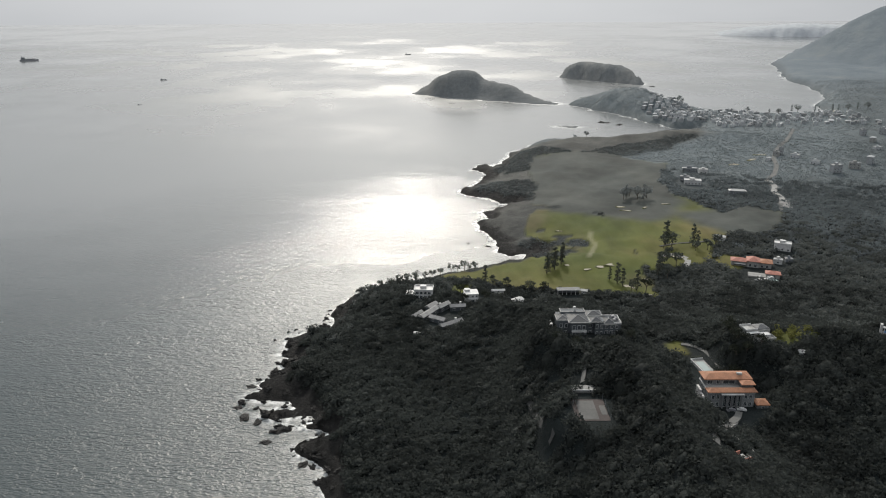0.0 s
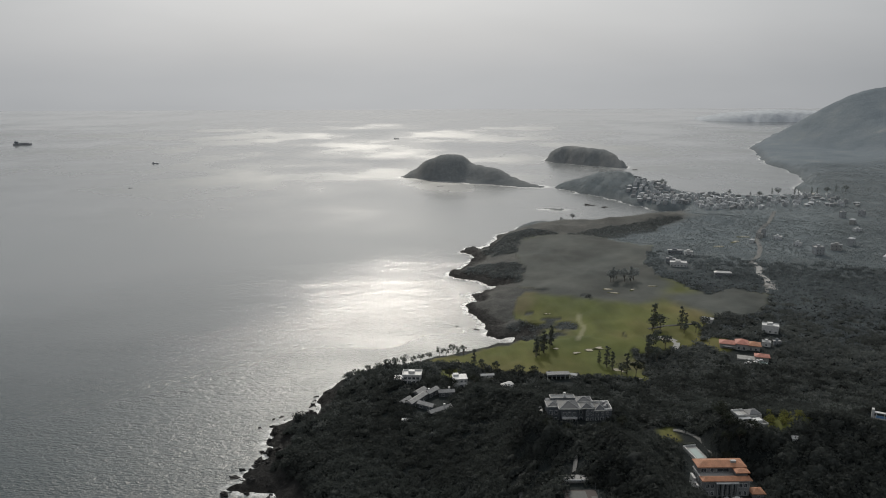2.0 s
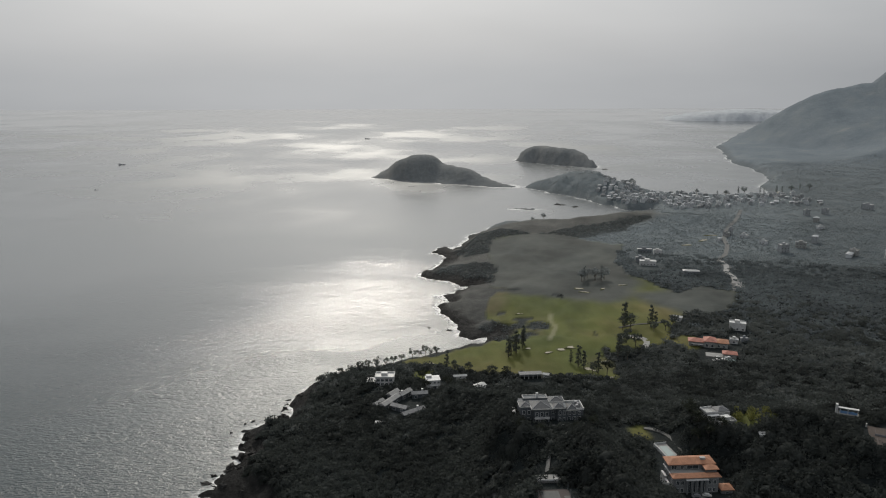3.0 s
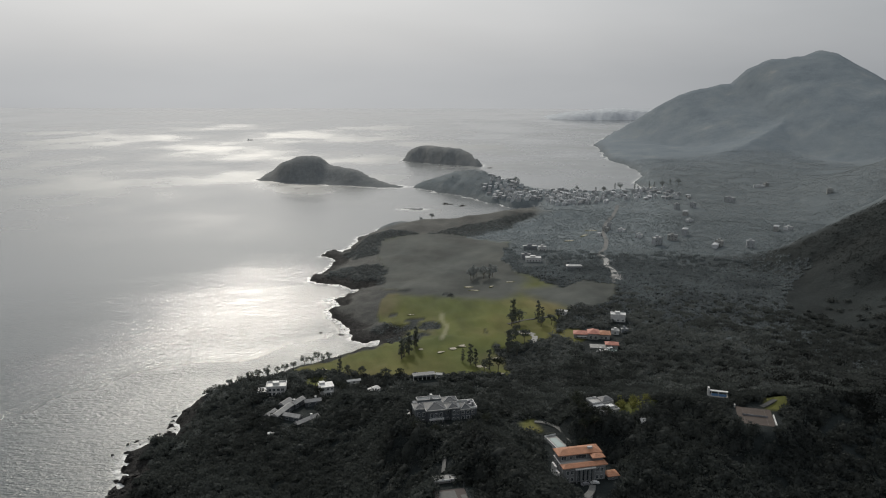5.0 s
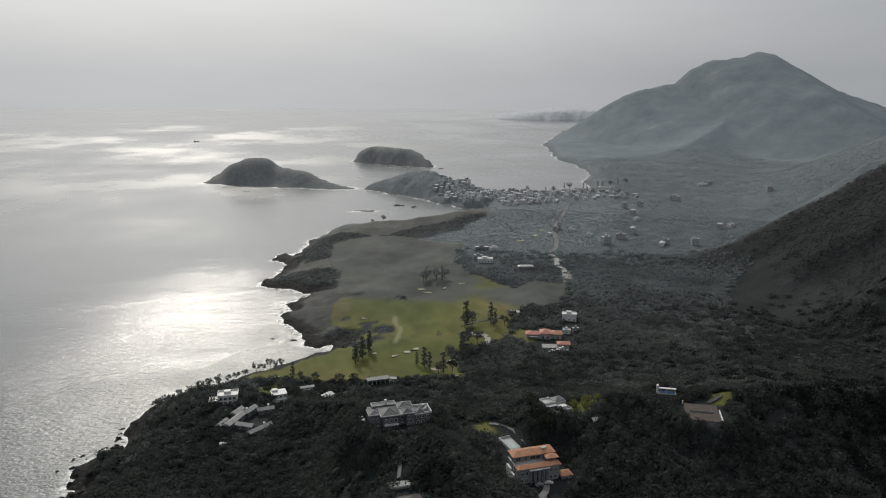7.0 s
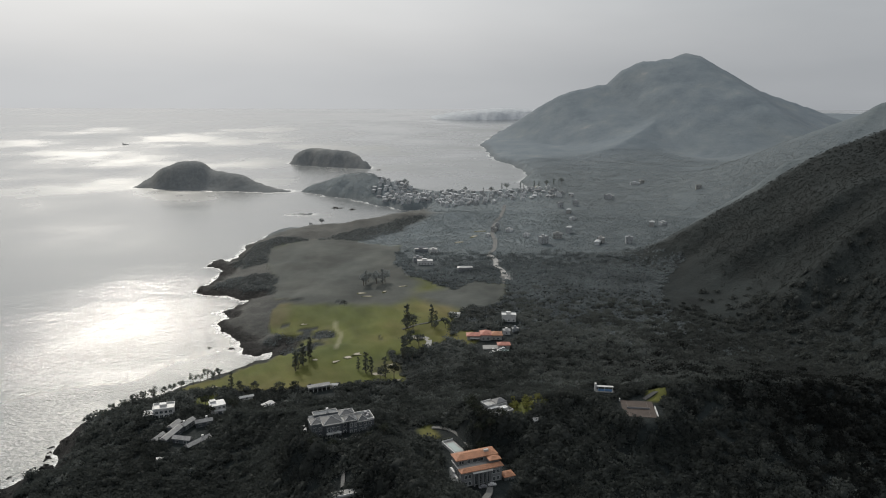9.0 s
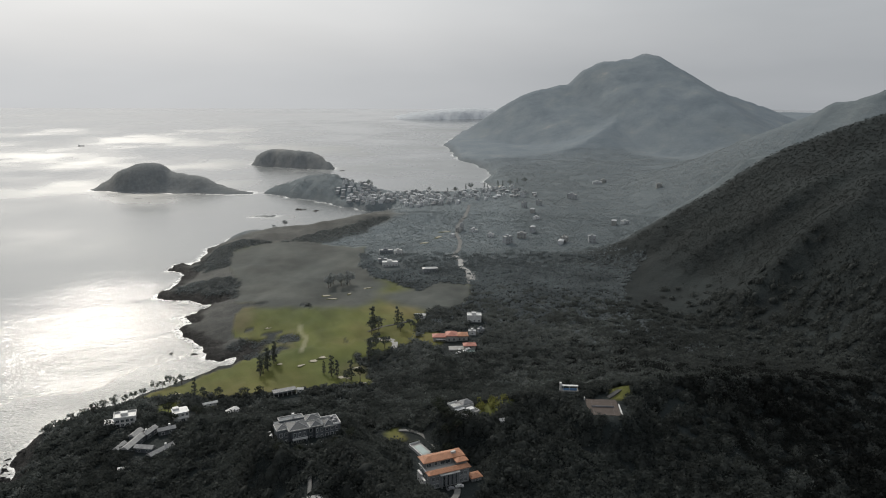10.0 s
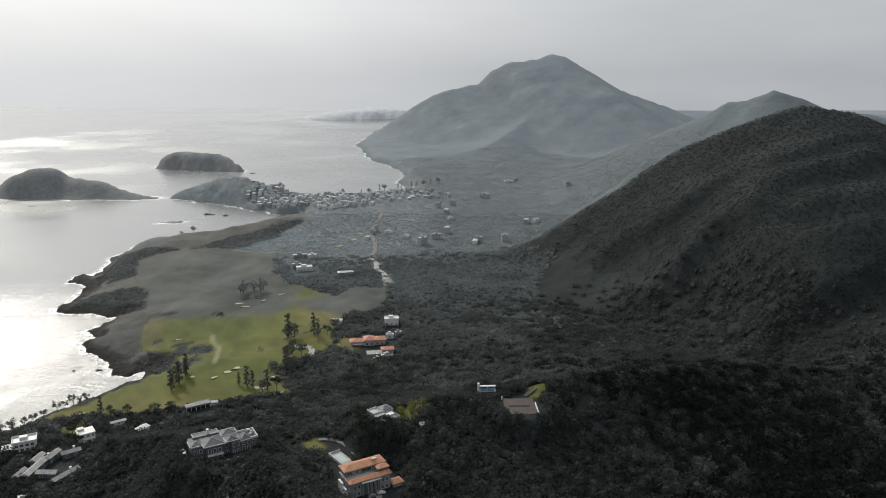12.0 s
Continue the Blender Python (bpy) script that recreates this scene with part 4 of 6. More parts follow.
def leaves(rng, centres, radii, count, size):
    """Loose leaf sprays about a few centres, as one bmesh-free array mesh."""
    which = rng.integers(0, len(centres), count)
    way = rng.standard_normal((count, 3))
    way /= np.linalg.norm(way, axis=1)[:, None]
    c = centres[which] + way * radii[which][:, None] * rng.uniform(0.45, 1.05, count)[:, None] * np.array([1, 1, 0.8])
    a = rng.standard_normal((count, 3))
    a /= np.linalg.norm(a, axis=1)[:, None]
    b = np.cross(a, rng.standard_normal((count, 3)))
    b /= np.linalg.norm(b, axis=1)[:, None]
    s = (size * rng.uniform(0.6, 1.4, count))[:, None]
    verts = np.stack([c - a * s, c + b * s * 0.6, c + a * s, c - b * s * 0.6], 1).reshape(-1, 3)
    return verts, np.arange(count * 4).reshape(-1, 4)


def tree(name, x, y, kind, seed, label, group, height, leaf):
    """trunk > limbs and a crown of leaf sprays. kind: broad, tall, pine."""
    rng = np.random.default_rng(seed)
    ob = thing(name, x, y, rng.uniform(0, 360), label, "tree", group, sink=0.3)
    bm = bmesh.new()
    h = height
    trunk(bm, (0, 0, 0), (0.1 * h * rng.uniform(-0.4, 0.4), 0.02 * h, h * 0.55), h * 0.028, h * 0.016)
    cs, rs = [], []
    if kind == "broad":
        for k in range(7):
            a = k * 2.4 + rng.uniform(-0.4, 0.4)
            c = (math.cos(a) * h * rng.uniform(0.16, 0.34), math.sin(a) * h * rng.uniform(0.16, 0.34), h * rng.uniform(0.5, 0.82))
            trunk(bm, (0, 0, h * rng.uniform(0.28, 0.42)), c, h * 0.012, h * 0.005, 5)
            cs.append(c)
            rs.append(h * rng.uniform(0.15, 0.24))
        cs.append((0, 0, h * 0.83))
        rs.append(h * 0.2)
        count, size = 420, h * 0.045
    elif kind == "tall":
        trunk(bm, (0, 0.02 * h, h * 0.55), (0, 0, h * 0.97), h * 0.016, h * 0.004)
        for k in range(12):
            u = 0.2 + 0.075 * k
            a, q = k * 2.4, h * 0.13 * (1 - 0.6 * abs(u - 0.4))
            c = (math.cos(a) * q * 0.7, math.sin(a) * q * 0.7, h * u)
            trunk(bm, (0, 0, h * (u - 0.05)), c, h * 0.007, h * 0.003, 4)
            cs.append(c)
            rs.append(h * 0.1 * (1.15 - 0.75 * max(u - 0.3, 0)) * rng.uniform(0.7, 1.25))
        count, size = 420, h * 0.033
    else:
        for k in range(6):
            a = k * 2.4 + rng.uniform(-0.5, 0.5)
            c = (math.cos(a) * h * 0.22, math.sin(a) * h * 0.22, h * rng.uniform(0.6, 0.95))
            trunk(bm, (0, 0, h * 0.45), c, h * 0.012, h * 0.005, 4)
            cs.append(c)
            rs.append(h * rng.uniform(0.12, 0.19))
        count, size = 260, h * 0.05
    part("trunk", bm, M_BARK, ob)
    v, f = leaves(rng, np.array(cs), np.array(rs), count, size)
    crown = sheet("crown", v, f, leaf, smooth_faces=False)
    crown.parent = ob
    return ob


def in_view(x, y):
    a = np.degrees(np.arctan2(x, y))
    return (a > -40) & (a < 68)


def hill_wood(x, y):
    d, m = land_depth(x, y)
    r = np.hypot(x, y)
    thin = smooth(ridge_height(x, y, RIDGE)[0], 40, 90) * (x > 330)
    clear = np.ones(np.shape(x), bool)
    for cx, cy, rx, ry in ROUGHS:
        clear &= np.hypot((x - cx) / rx, (y - cy) / ry) > 1.15
    return (clear & in_view(x, y) & (d > 10 + 6 * lattice(x / 20, y / 20, 9)) & (turf_at(x, y) < 0.3) & (r > 150) & (r + 110 * lattice(x / 4, y / 4, 15) < 640) & (m > 0)
            & (np.hypot((x - 55) / 60, (y - 600) / 46) > 1) & ~((y > 497) & (x < 115)) & (lattice(x / 3, y / 3, 77) * 0.5 + 0.5 > thin))


def ridge_wood(x, y):
    return near_wood(x, y, True)


def near_wood(x, y, foot=False):
    return ((x + 60 * lattice(x / 5, y / 5, 27) > 262 + 0.1 * y) == foot) & hill_wood(x, y) & (np.hypot(x, y) + 130 * lattice(x / 4, y / 4, 25) < 475)


def slope_wood(x, y):
    return outer_wood(x, y, True)


def outer_wood(x, y, foot=False):
    return ((x - 0.3 * (y - 450) + 60 * lattice(x / 5, y / 5, 28) > 345) == foot) & hill_wood(x, y) & (np.hypot(x, y) + 130 * lattice(x / 4, y / 4, 25) >= 475)


def golf_wood(x, y):
    d, m = land_depth(x, y)
    r = np.hypot(x, y)
    return in_view(x, y) & (x > 150) & (cover_at(x, y, MOOR) < 0.4) & (d > 18) & (turf_at(x, y) < 0.3) & (r + 110 * lattice(x / 4, y / 4, 15) >= 640) & (m > 0) & (x < 900) & (terrain(x, y) + 8 * lattice(x / 3, y / 3, 78) < np.where(y < 730, 26, 60)) & (np.hypot(x - 590, y - 470) > 175)


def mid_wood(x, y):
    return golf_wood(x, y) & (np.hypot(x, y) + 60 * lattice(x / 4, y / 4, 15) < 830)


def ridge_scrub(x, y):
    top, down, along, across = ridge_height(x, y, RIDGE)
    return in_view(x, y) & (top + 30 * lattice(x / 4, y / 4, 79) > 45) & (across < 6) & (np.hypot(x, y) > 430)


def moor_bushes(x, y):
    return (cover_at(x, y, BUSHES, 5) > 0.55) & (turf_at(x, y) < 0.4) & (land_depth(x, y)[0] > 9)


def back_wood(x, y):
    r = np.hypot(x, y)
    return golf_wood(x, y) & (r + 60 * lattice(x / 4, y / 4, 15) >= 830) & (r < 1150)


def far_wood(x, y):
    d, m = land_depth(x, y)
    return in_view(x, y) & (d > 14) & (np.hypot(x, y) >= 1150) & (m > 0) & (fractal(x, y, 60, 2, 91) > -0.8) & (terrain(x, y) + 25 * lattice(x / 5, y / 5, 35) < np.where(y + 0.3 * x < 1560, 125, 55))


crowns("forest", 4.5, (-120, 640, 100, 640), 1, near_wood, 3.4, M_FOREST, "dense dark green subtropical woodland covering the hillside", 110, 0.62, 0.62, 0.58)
crowns("forest", 4.5, (200, 640, 100, 640), 3, ridge_wood, 3.4, M_SHADED_FOREST, "dense wood at the foot of the ridge, leaves darkened for cloud shade", 95, 0.62, 0.62, 0.58)
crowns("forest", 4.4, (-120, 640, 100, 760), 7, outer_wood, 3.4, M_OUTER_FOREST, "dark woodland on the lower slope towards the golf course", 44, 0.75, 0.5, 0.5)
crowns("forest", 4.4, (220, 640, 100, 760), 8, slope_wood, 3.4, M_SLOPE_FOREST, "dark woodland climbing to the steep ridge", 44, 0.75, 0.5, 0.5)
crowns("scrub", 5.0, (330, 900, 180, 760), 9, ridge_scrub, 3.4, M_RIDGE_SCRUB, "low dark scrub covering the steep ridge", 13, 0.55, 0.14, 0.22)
crowns("forest", 4.4, (-20, 760, 350, 1160), 2, mid_wood, 3.2, M_MID_FOREST, "woodland round the golf course, leaves paled for haze", 24, 0.8, 0.3, 0.4)
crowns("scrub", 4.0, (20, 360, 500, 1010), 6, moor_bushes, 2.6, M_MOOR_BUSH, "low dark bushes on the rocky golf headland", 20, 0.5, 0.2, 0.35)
# Far crowns are also flattened, so contrast stays soft as through haze.
crowns("forest", 4.2, (-20, 900, 350, 1160), 5, back_wood, 2.9, M_FAR_FOREST, "woodland behind the golf course, leaves paled for haze", 10, 0.5, 0.09, 0.3, CAPS)
crowns("forest", 5.5, (200, 1300, 900, 1700), 4, far_wood, 3.4, M_VILLAGE_WOOD, "woods behind the village, leaves paled for haze", 7, 0.5, 0.07, 0.3, CAPS)


# ---- the villa with orange roofs ----
def orange_villa():
    v = thing("villa", 132, 299, 0, "three-storey cream villa with orange tiled roofs on a wooded slope", "house", z=27.6)
    part("wall", block((-10.5, -6, -2, 10.5, 7, 8.2), (-10.5, 0.6, 8.2, 10.5, 7, 11.2), (5.2, -3, 8.2, 10.5, 0.6, 10.5)), M_VILLA_WALL, v)
    part("cornice", block((-10.9, -6.4, 7.7, 10.9, -6.02, 8.2), (-10.9, -6.02, 7.7, -10.52, 7.2, 8.2), (10.52, -6.02, 7.7, 10.9, 7.2, 8.2)), M_WHITE, v)
    part("roof", hip(-10.5, 0.6, 10.5, 7, 11.2, 1.35, 0.8), M_ORANGE, v)
    part("roof", hip(-10.5, -6, 10.5, -3.2, 8.2, 1.0, 0.9), M_ORANGE, v)
    part("roof", hip(5.4, -3.4, 10.5, 0.4, 10.5, 0.8, 0.75), M_ORANGE, v)
    part("roof_hatch", block((4.6, 2.2, 11.5, 7.0, 3.4, 13.3)), M_PALE_ROOF, v)
    part("terrace_floor", block((-10.2, -2.8, 8.22, 5.0, 0.4, 8.4)), M_CONCRETE, v)
    for x, w in ((-8.2, 2.6), (-4.4, 1.6), (0.6, 5.6)):
        window(v, x, 0.55, 8.7, w, 2.0)
    for x in (-8.6, 8.6, 6.4, -6.4):
        for z in (0.9, 4.6):
            window(v, x, -6.05, z, 1.5, 2.1)
    for x in (-3.1, -1.0, 1.1, 3.2):
        window(v, x, -6.05, 0.6, 1.7, 6.2)
    for x in (-4.4, -2.05, 0.05, 2.15, 4.5):
        part("column", block((x - 0.28, -7.3, -1.0, x + 0.28, -6.75, 6.9), (x - 0.4, -7.42, -1.0, x + 0.4, -6.63, -0.4), (x - 0.4, -7.42, 6.9, x + 0.4, -6.63, 7.3)), M_VILLA_WALL, v)
    part("portico_roof", block((-5.2, -7.6, 7.3, 5.2, -6.42, 7.68)), M_WHITE, v)
    for z in (0.9, 4.6):
        for y in (-3.5, 0.5, 4.5):
            window(v, -10.55, y, z, 1.4, 2.0, "left")
            window(v, 10.55, y, z, 1.4, 2.0, "right")
    part("balustrade", rail(-11.2, -8.8, -11.2, 8.5, 0.2, 1.1), M_WHITE, v, "white side balustrade")
    part("stair_wall", block((-12.4, -6.5, -2, -11.4, -3.5, 3.0), (-12.4, -3.4, -2, -11.4, 0.5, 4.4), (-12.4, 0.6, -2, -11.4, 5.5, 5.6)), M_WHITE, v)
    part("forecourt", block((-11, -10.5, -2.5, 12, -6.9, 0.0)), M_CONCRETE, v)
    part("annex_wall", block((11.6, -7.5, -3, 16.8, -2.8, 2.2)), M_VILLA_WALL, v)
    part("annex_roof", hip(11.6, -7.5, 16.8, -2.8, 2.2, 1.4, 0.6), M_ORANGE, v)
    window(v, 14.2, -7.55, 0.3, 1.4, 1.3)
    part("link_wall", block((10.6, -2.6, -3, 12.2, 3.4, 4.0)), M_WHITE, v)
    return v


def pool_deck():
    d = thing("pool_deck", 133, 329, 8, "pale stone pool terrace with a white parapet behind the villa", "terrace", z=29.4)
    part("deck", block((-5, -8, -3, 1.6, 7, 0.3)), M_CONCRETE, d)
    part("pool", block((-3.6, -5, 0.31, 0.4, 4.5, 0.36)), M_POOL, d)
    part("parapet", block((-5.3, -8, -3, -4.98, 7, 1.2), (-4.98, 6.8, 0.3, 1.6, 7.2, 1.2)), M_WHITE, d)
    part("hedge", block((-4.6, 7.4, 0, 1.4, 8.6, 1.6)), M_TREE, d)


def parked_car(x, y, turn, material, label):
    c = thing("car", x, y, turn, label, "car", "parked cars", z=27.9)
    bm = block((-2.1, -0.85, 0.35, 2.1, 0.85, 0.95), (-1.2, -0.75, 0.95, 1.1, 0.75, 1.5))
    bmesh.ops.bevel(bm, geom=bm.edges[:], offset=0.12, segments=2, affect="EDGES")
    part("body", bm, material, c)
    part("windscreen", block((-1.28, -0.7, 1.0, -1.2, 0.7, 1.42)), M_GLASS, c)
    for wx in (-1.3, 1.3):
        for wy in (-0.8, 0.8):
            w = bmesh.new()
            bmesh.ops.create_cone(w, cap_ends=True, segments=12, radius1=0.34, radius2=0.34, depth=0.2, matrix=pose(wx, wy, 0.34, 90))
            part("wheel", w, M_HULL, c)


orange_villa()
pool_deck()
parked_car(131, 289.6, 4, M_HULL, "dark saloon car parked on the villa forecourt")
parked_car(136, 289.9, -12, M_WHITE, "white saloon car parked on the villa forecourt")
strip("driveway", [(128, 354), (131, 355), (135, 352), (138.5, 345), (139.5, 336), (139.5, 326)], 2.4, M_DRIVE, "curved pale concrete drive beside the villa lawn", level=29.6)
strip("driveway", [(134, 288)] + [(135, 285), (131, 283), (124, 274), (113, 256), (106, 245), (104, 238)], 3.0, M_DRIVE, "worn pale drive winding down from the villa", lift=0.7)


def garden_wall():
    """A low stone wall that follows the drive, in runs between its bends."""
    line = [(130, 279), (122, 267), (117, 254), (120, 252), (123, 250), (125, 245)]
    g = thing("garden_wall", *line[0], 0, "low pale stone garden wall winding beside the drive", "wall")
    for (ax, ay), (bx, by) in zip(line, line[1:]):
        length, n = math.hypot(bx - ax, by - ay), max(int(math.hypot(bx - ax, by - ay) / 1.6), 2)
        nx, ny = -(by - ay) / length * 0.22, (bx - ax) / length * 0.22
        bm, rings = bmesh.new(), []
        for i in range(n + 1):
            x, y = ax + (bx - ax) * i / n, ay + (by - ay) * i / n
            z = float(terrain(np.array([x]), np.array([y]))[0]) - g.location.z
            rings.append([bm.verts.new((x - g.location.x + k * nx, y - g.location.y + k * ny, z + h)) for k, h in ((-1, -1.0), (-1, 1.3), (1, 1.3), (1, -1.0))])
        for p, q in zip(rings, rings[1:]):
            for k in range(3):
                bm.faces.new((p[k], p[k + 1], q[k + 1], q[k]))
        bm.faces.new(rings[0])
        bm.faces.new(rings[-1][::-1])
        part("wall_run", bm, M_CONCRETE, g)


garden_wall()


def ruined_hut(x, y):
    h = thing("ruin", x, y, 24, "roofless brick hut ruin among trees below the drive", "ruin")
    for b, mat in (((-3.2, -2.4, -1.5, 3.2, -2.0, 1.6), M_RED), ((-3.2, 2.0, -1.5, 1.0, 2.4, 2.2), M_RED), ((-3.2, -1.98, -1.5, -2.8, 1.98, 1.9), M_CONCRETE), ((2.8, -1.98, -1.5, 3.2, 0.6, 1.1), M_CONCRETE)):
        part("wall", block(b), mat, h)
    part("floor", block((-2.78, -1.98, -1.5, 2.78, 1.98, 0.1)), M_CONCRETE, h)
    part("beam", block((-3.4, -0.2, 1.95, 0.4, 0.1, 2.2)), M_WHITE, h)


ruined_hut(113, 235)


# ---- the grey-roofed mansion ----
def mansion():
    m = thing("mansion", 72, 334, 0, "large grey-roofed mansion with white eaves on a wooded knoll", "house", z=46.6)
    part("wall", block((-15, -4, -4, 3, 7, 8.0), (-9, -6.5, -4, -1, -4.02, 8.0), (3.02, -5.5, -4, 7.5, 3, 8.6), (7.52, -5, -4, 16, 4, 6.6)), M_DIM_WALL, m)
    for r in ((-15, -3, -9.8, 3, 8.0, 1.2, 0.6), (-9.6, -6.5, -0.6, 2.5, 8.3, 2.0, 0.6), (0.2, 0.5, 7.0, 6, 8.6, 1.3, 0.5), (1.2, -5.5, 6.4, -0.6, 8.0, 1.4, 0.5), (7.8, -5, 13.2, 1.6, 6.6, 1.7, 0.5)):
        part("roof", hip(*r), M_DARK_SLATE, m)
        part("ridge_tiles", caps(*r), M_PALE_ROOF, m, "pale ridge and hip tiles")
    part("flat_roof", block((-12.5, 3.2, 8.02, -0.4, 7.4, 9.4)), M_DIM_WALL, m)
    eaves = []
    for x0, y0, x1, y1, z in ((-15.7, -3.7, -9.3, 3.6, 7.95), (-10.3, -7.2, 0.1, 3.1, 8.25), (-0.4, -0.02, 7.6, 6.6, 8.55), (0.6, -6.1, 7.0, -0.1, 7.95), (7.2, -5.6, 13.8, 2.2, 6.55), (-12.8, 3.6, -0.5, 7.7, 9.3)):
        eaves += [(x0 - 0.1, y0 - 0.1, z - 0.1, x1 + 0.1, y0 + 0.25, z + 0.4), (x0 - 0.1, y1 - 0.25, z - 0.1, x1 + 0.1, y1 + 0.1, z + 0.4),
                  (x0 - 0.1, y0 + 0.26, z - 0.1, x0 + 0.25, y1 - 0.26, z + 0.4), (x1 - 0.25, y0 + 0.26, z - 0.1, x1 + 0.1, y1 - 0.26, z + 0.4)]
    for e in eaves:
        part("eaves", block(e), M_CREAM, m)
    part("parapet", block((12.4, -5.2, 6.6, 16.2, -4.9, 7.6), (15.9, -4.88, 6.6, 16.2, 4.2, 7.6), (7.6, 3.9, 6.6, 15.88, 4.2, 7.6)), M_WHITE, m)
    for x, y in ((13.2, -2.5), (14.4, -0.5), (13.4, 1.6)):
        bm = block((x - 0.8, y - 0.8, 6.6, x + 0.8, y + 0.8, 8.0), (x - 0.6, y - 0.6, 8.0, x + 0.6, y + 0.6, 8.3))
        part("roof_plant", bm, M_HULL, m, "dark roof plant box")
    part("chimney", block((-6.3, 3.5, 8.0, -5.1, 4.7, 12.2)), M_WHITE, m)
    for z in (0.6, 4.4):
        for x in (-13.5, -11):
            window(m, x, -4.05, z, 1.5, 2.2)
        for x in (-7.4, -5, -2.6):
            window(m, x, -6.55, z, 1.5, 2.3)
        for x in (4.2, 6.3):
            window(m, x, -5.55, z, 1.2, 2.4)
        window(m, 1.2, -4.05, z, 1.6, 2.2)
    for x in (9, 11.5, 14):
        window(m, x, -5.05, 1.0, 1.6, 2.2)
        window(m, x, -5.05, 4.2, 1.4, 1.6)
    part("balcony", block((-8.6, -8.0, 3.5, -1.4, -6.52, 3.8), (-8.6, -8.1, 3.8, -1.4, -7.9, 4.7)), M_WHITE, m)
    part("side_stair", block((-18.2, -12, -4, -16.6, -4, 0.6), (-18.6, -4, -4, -16.6, 2, 2.0), (-19, 2, -4, -16.6, 7, 3.4)), M_WHITE, m, "white stepped side terrace")
    part("forecourt", block((-16, -11, -4, 17, -7.3, -0.3)), M_ASPHALT, m)
    for x in (-3.5, 4.2):
        part("gate_pier", block((x - 0.5, -12.2, -3, x + 0.5, -11.2, 1.9), (x - 0.65, -12.35, 1.9, x + 0.65, -11.05, 2.2)), M_WHITE, m)
    return m


mansion()
strip("path", [(73, 322)] + [(71, 326), (67, 307), (64, 295), (62, 288)], 1.8, M_DRIVE, "straight worn path down from the mansion", lift=0.7)
strip("road", [(48, 303), (43, 310), (40, 309), (39, 302), (40, 292), (41, 281), (42, 264), (44, 254)], 2.0, M_ASPHALT, "narrow worn hillside road curving through trees", lift=0.9)


def sports_court():
    c = thing("sports_court", 61, 265, 0, "pale painted sports court with red border and fence, darkened for cloud shade", "court", z=44.0)
    part("slab", block((-6.8, -8, -1.2, 7.0, 8.5, 0.15)), M_SHADED_COURT_RED, c)
    part("playing_surface", block((-4.9, -7, 0.16, 2.6, 7.5, 0.2)), M_SHADED_COURT, c)
    part("side_pad", block((4.3, -3.5, 0.16, 6.6, 3.5, 0.2)), M_SHADED_COURT, c)
    for x in (-6.7, 6.9):
        for y in (-7.8, -2.4, 3.0, 8.3):
            part("fence_post", block((x - 0.06, y - 0.06, 0.15, x + 0.06, y + 0.06, 3.2)), M_GREY_WALL, c)
    w = thing("retaining_wall", 61, 281, 0, "low pale concrete terrace wall above the court", "wall", z=45.0)
    part("wall_run", block((-5, -2, -4, 5, 2, 0.6)), M_CONCRETE, w)
    part("kerb", block((-5.2, -2.3, 0.0, 5.2, -2.02, 0.9)), M_WHITE, w)


sports_court()


# ---- low houses by the shore ----
def winged_house():
    h = thing("villa", 0, 420, 0, "rambling single-storey villa with pale pitched roof wings", "house", z=14.6)
    for k, (ax, ay, bx, by, w, z) in enumerate(((-14, -6, -4, 9, 5, 3.8), (-10, 9, -5, 16, 4.5, 3.6), (-3.2, 8.5, 3, 16, 4.5, 3.7), (4.5, 11, 14, 12, 4, 3.3), (-8, -3.5, 1, -9, 4.5, 3.0),
                                               (-1.5, -17.6, 11, -9, 4.2, 3.0), (-18.5, -3, -14, 3.5, 4, 2.8))):
        length, turn, w = math.hypot(bx - ax, by - ay), math.degrees(math.atan2(by - ay, bx - ax)), w * 0.8
        wing = part("wing", block((-length / 2, -w / 2, -2, length / 2, w / 2, z)), M_DIM_WALL, h)
        wing.matrix_basis = pose((ax + bx) / 2, (ay + by) / 2, 0.02 * k, 0, 0, turn)
        part("roof", hip(-length / 2, -w / 2, length / 2, w / 2, z, 1.4, 0.5, 0.2, gable=True), M_LIGHT_ROOF, wing)
        for x in (-length / 4, length / 4):
            window(wing, x, -w / 2 - 0.05, 0.7, 1.8, 1.8)
    for x, y, z in ((-2, 10.5, 4.4), (11, 12.5, 4.4), (7.5, -11, 4.0)):
        part("chimney", block((x - 0.6, y - 0.6, 0, x + 0.6, y + 0.6, z + 1.6)), M_WHITE, h)
    part("patio", block((-22, -10, -1.5, -15.5, -5, 0.25)), M_WHITE, h)
    part("low_terrace", block((-18, -21, -3, -13, -18.5, 0.1)), M_WHITE, h)
    part("courtyard", block((-8.5, -4, -1.5, 3, 6, 0.15)), M_HULL, h)


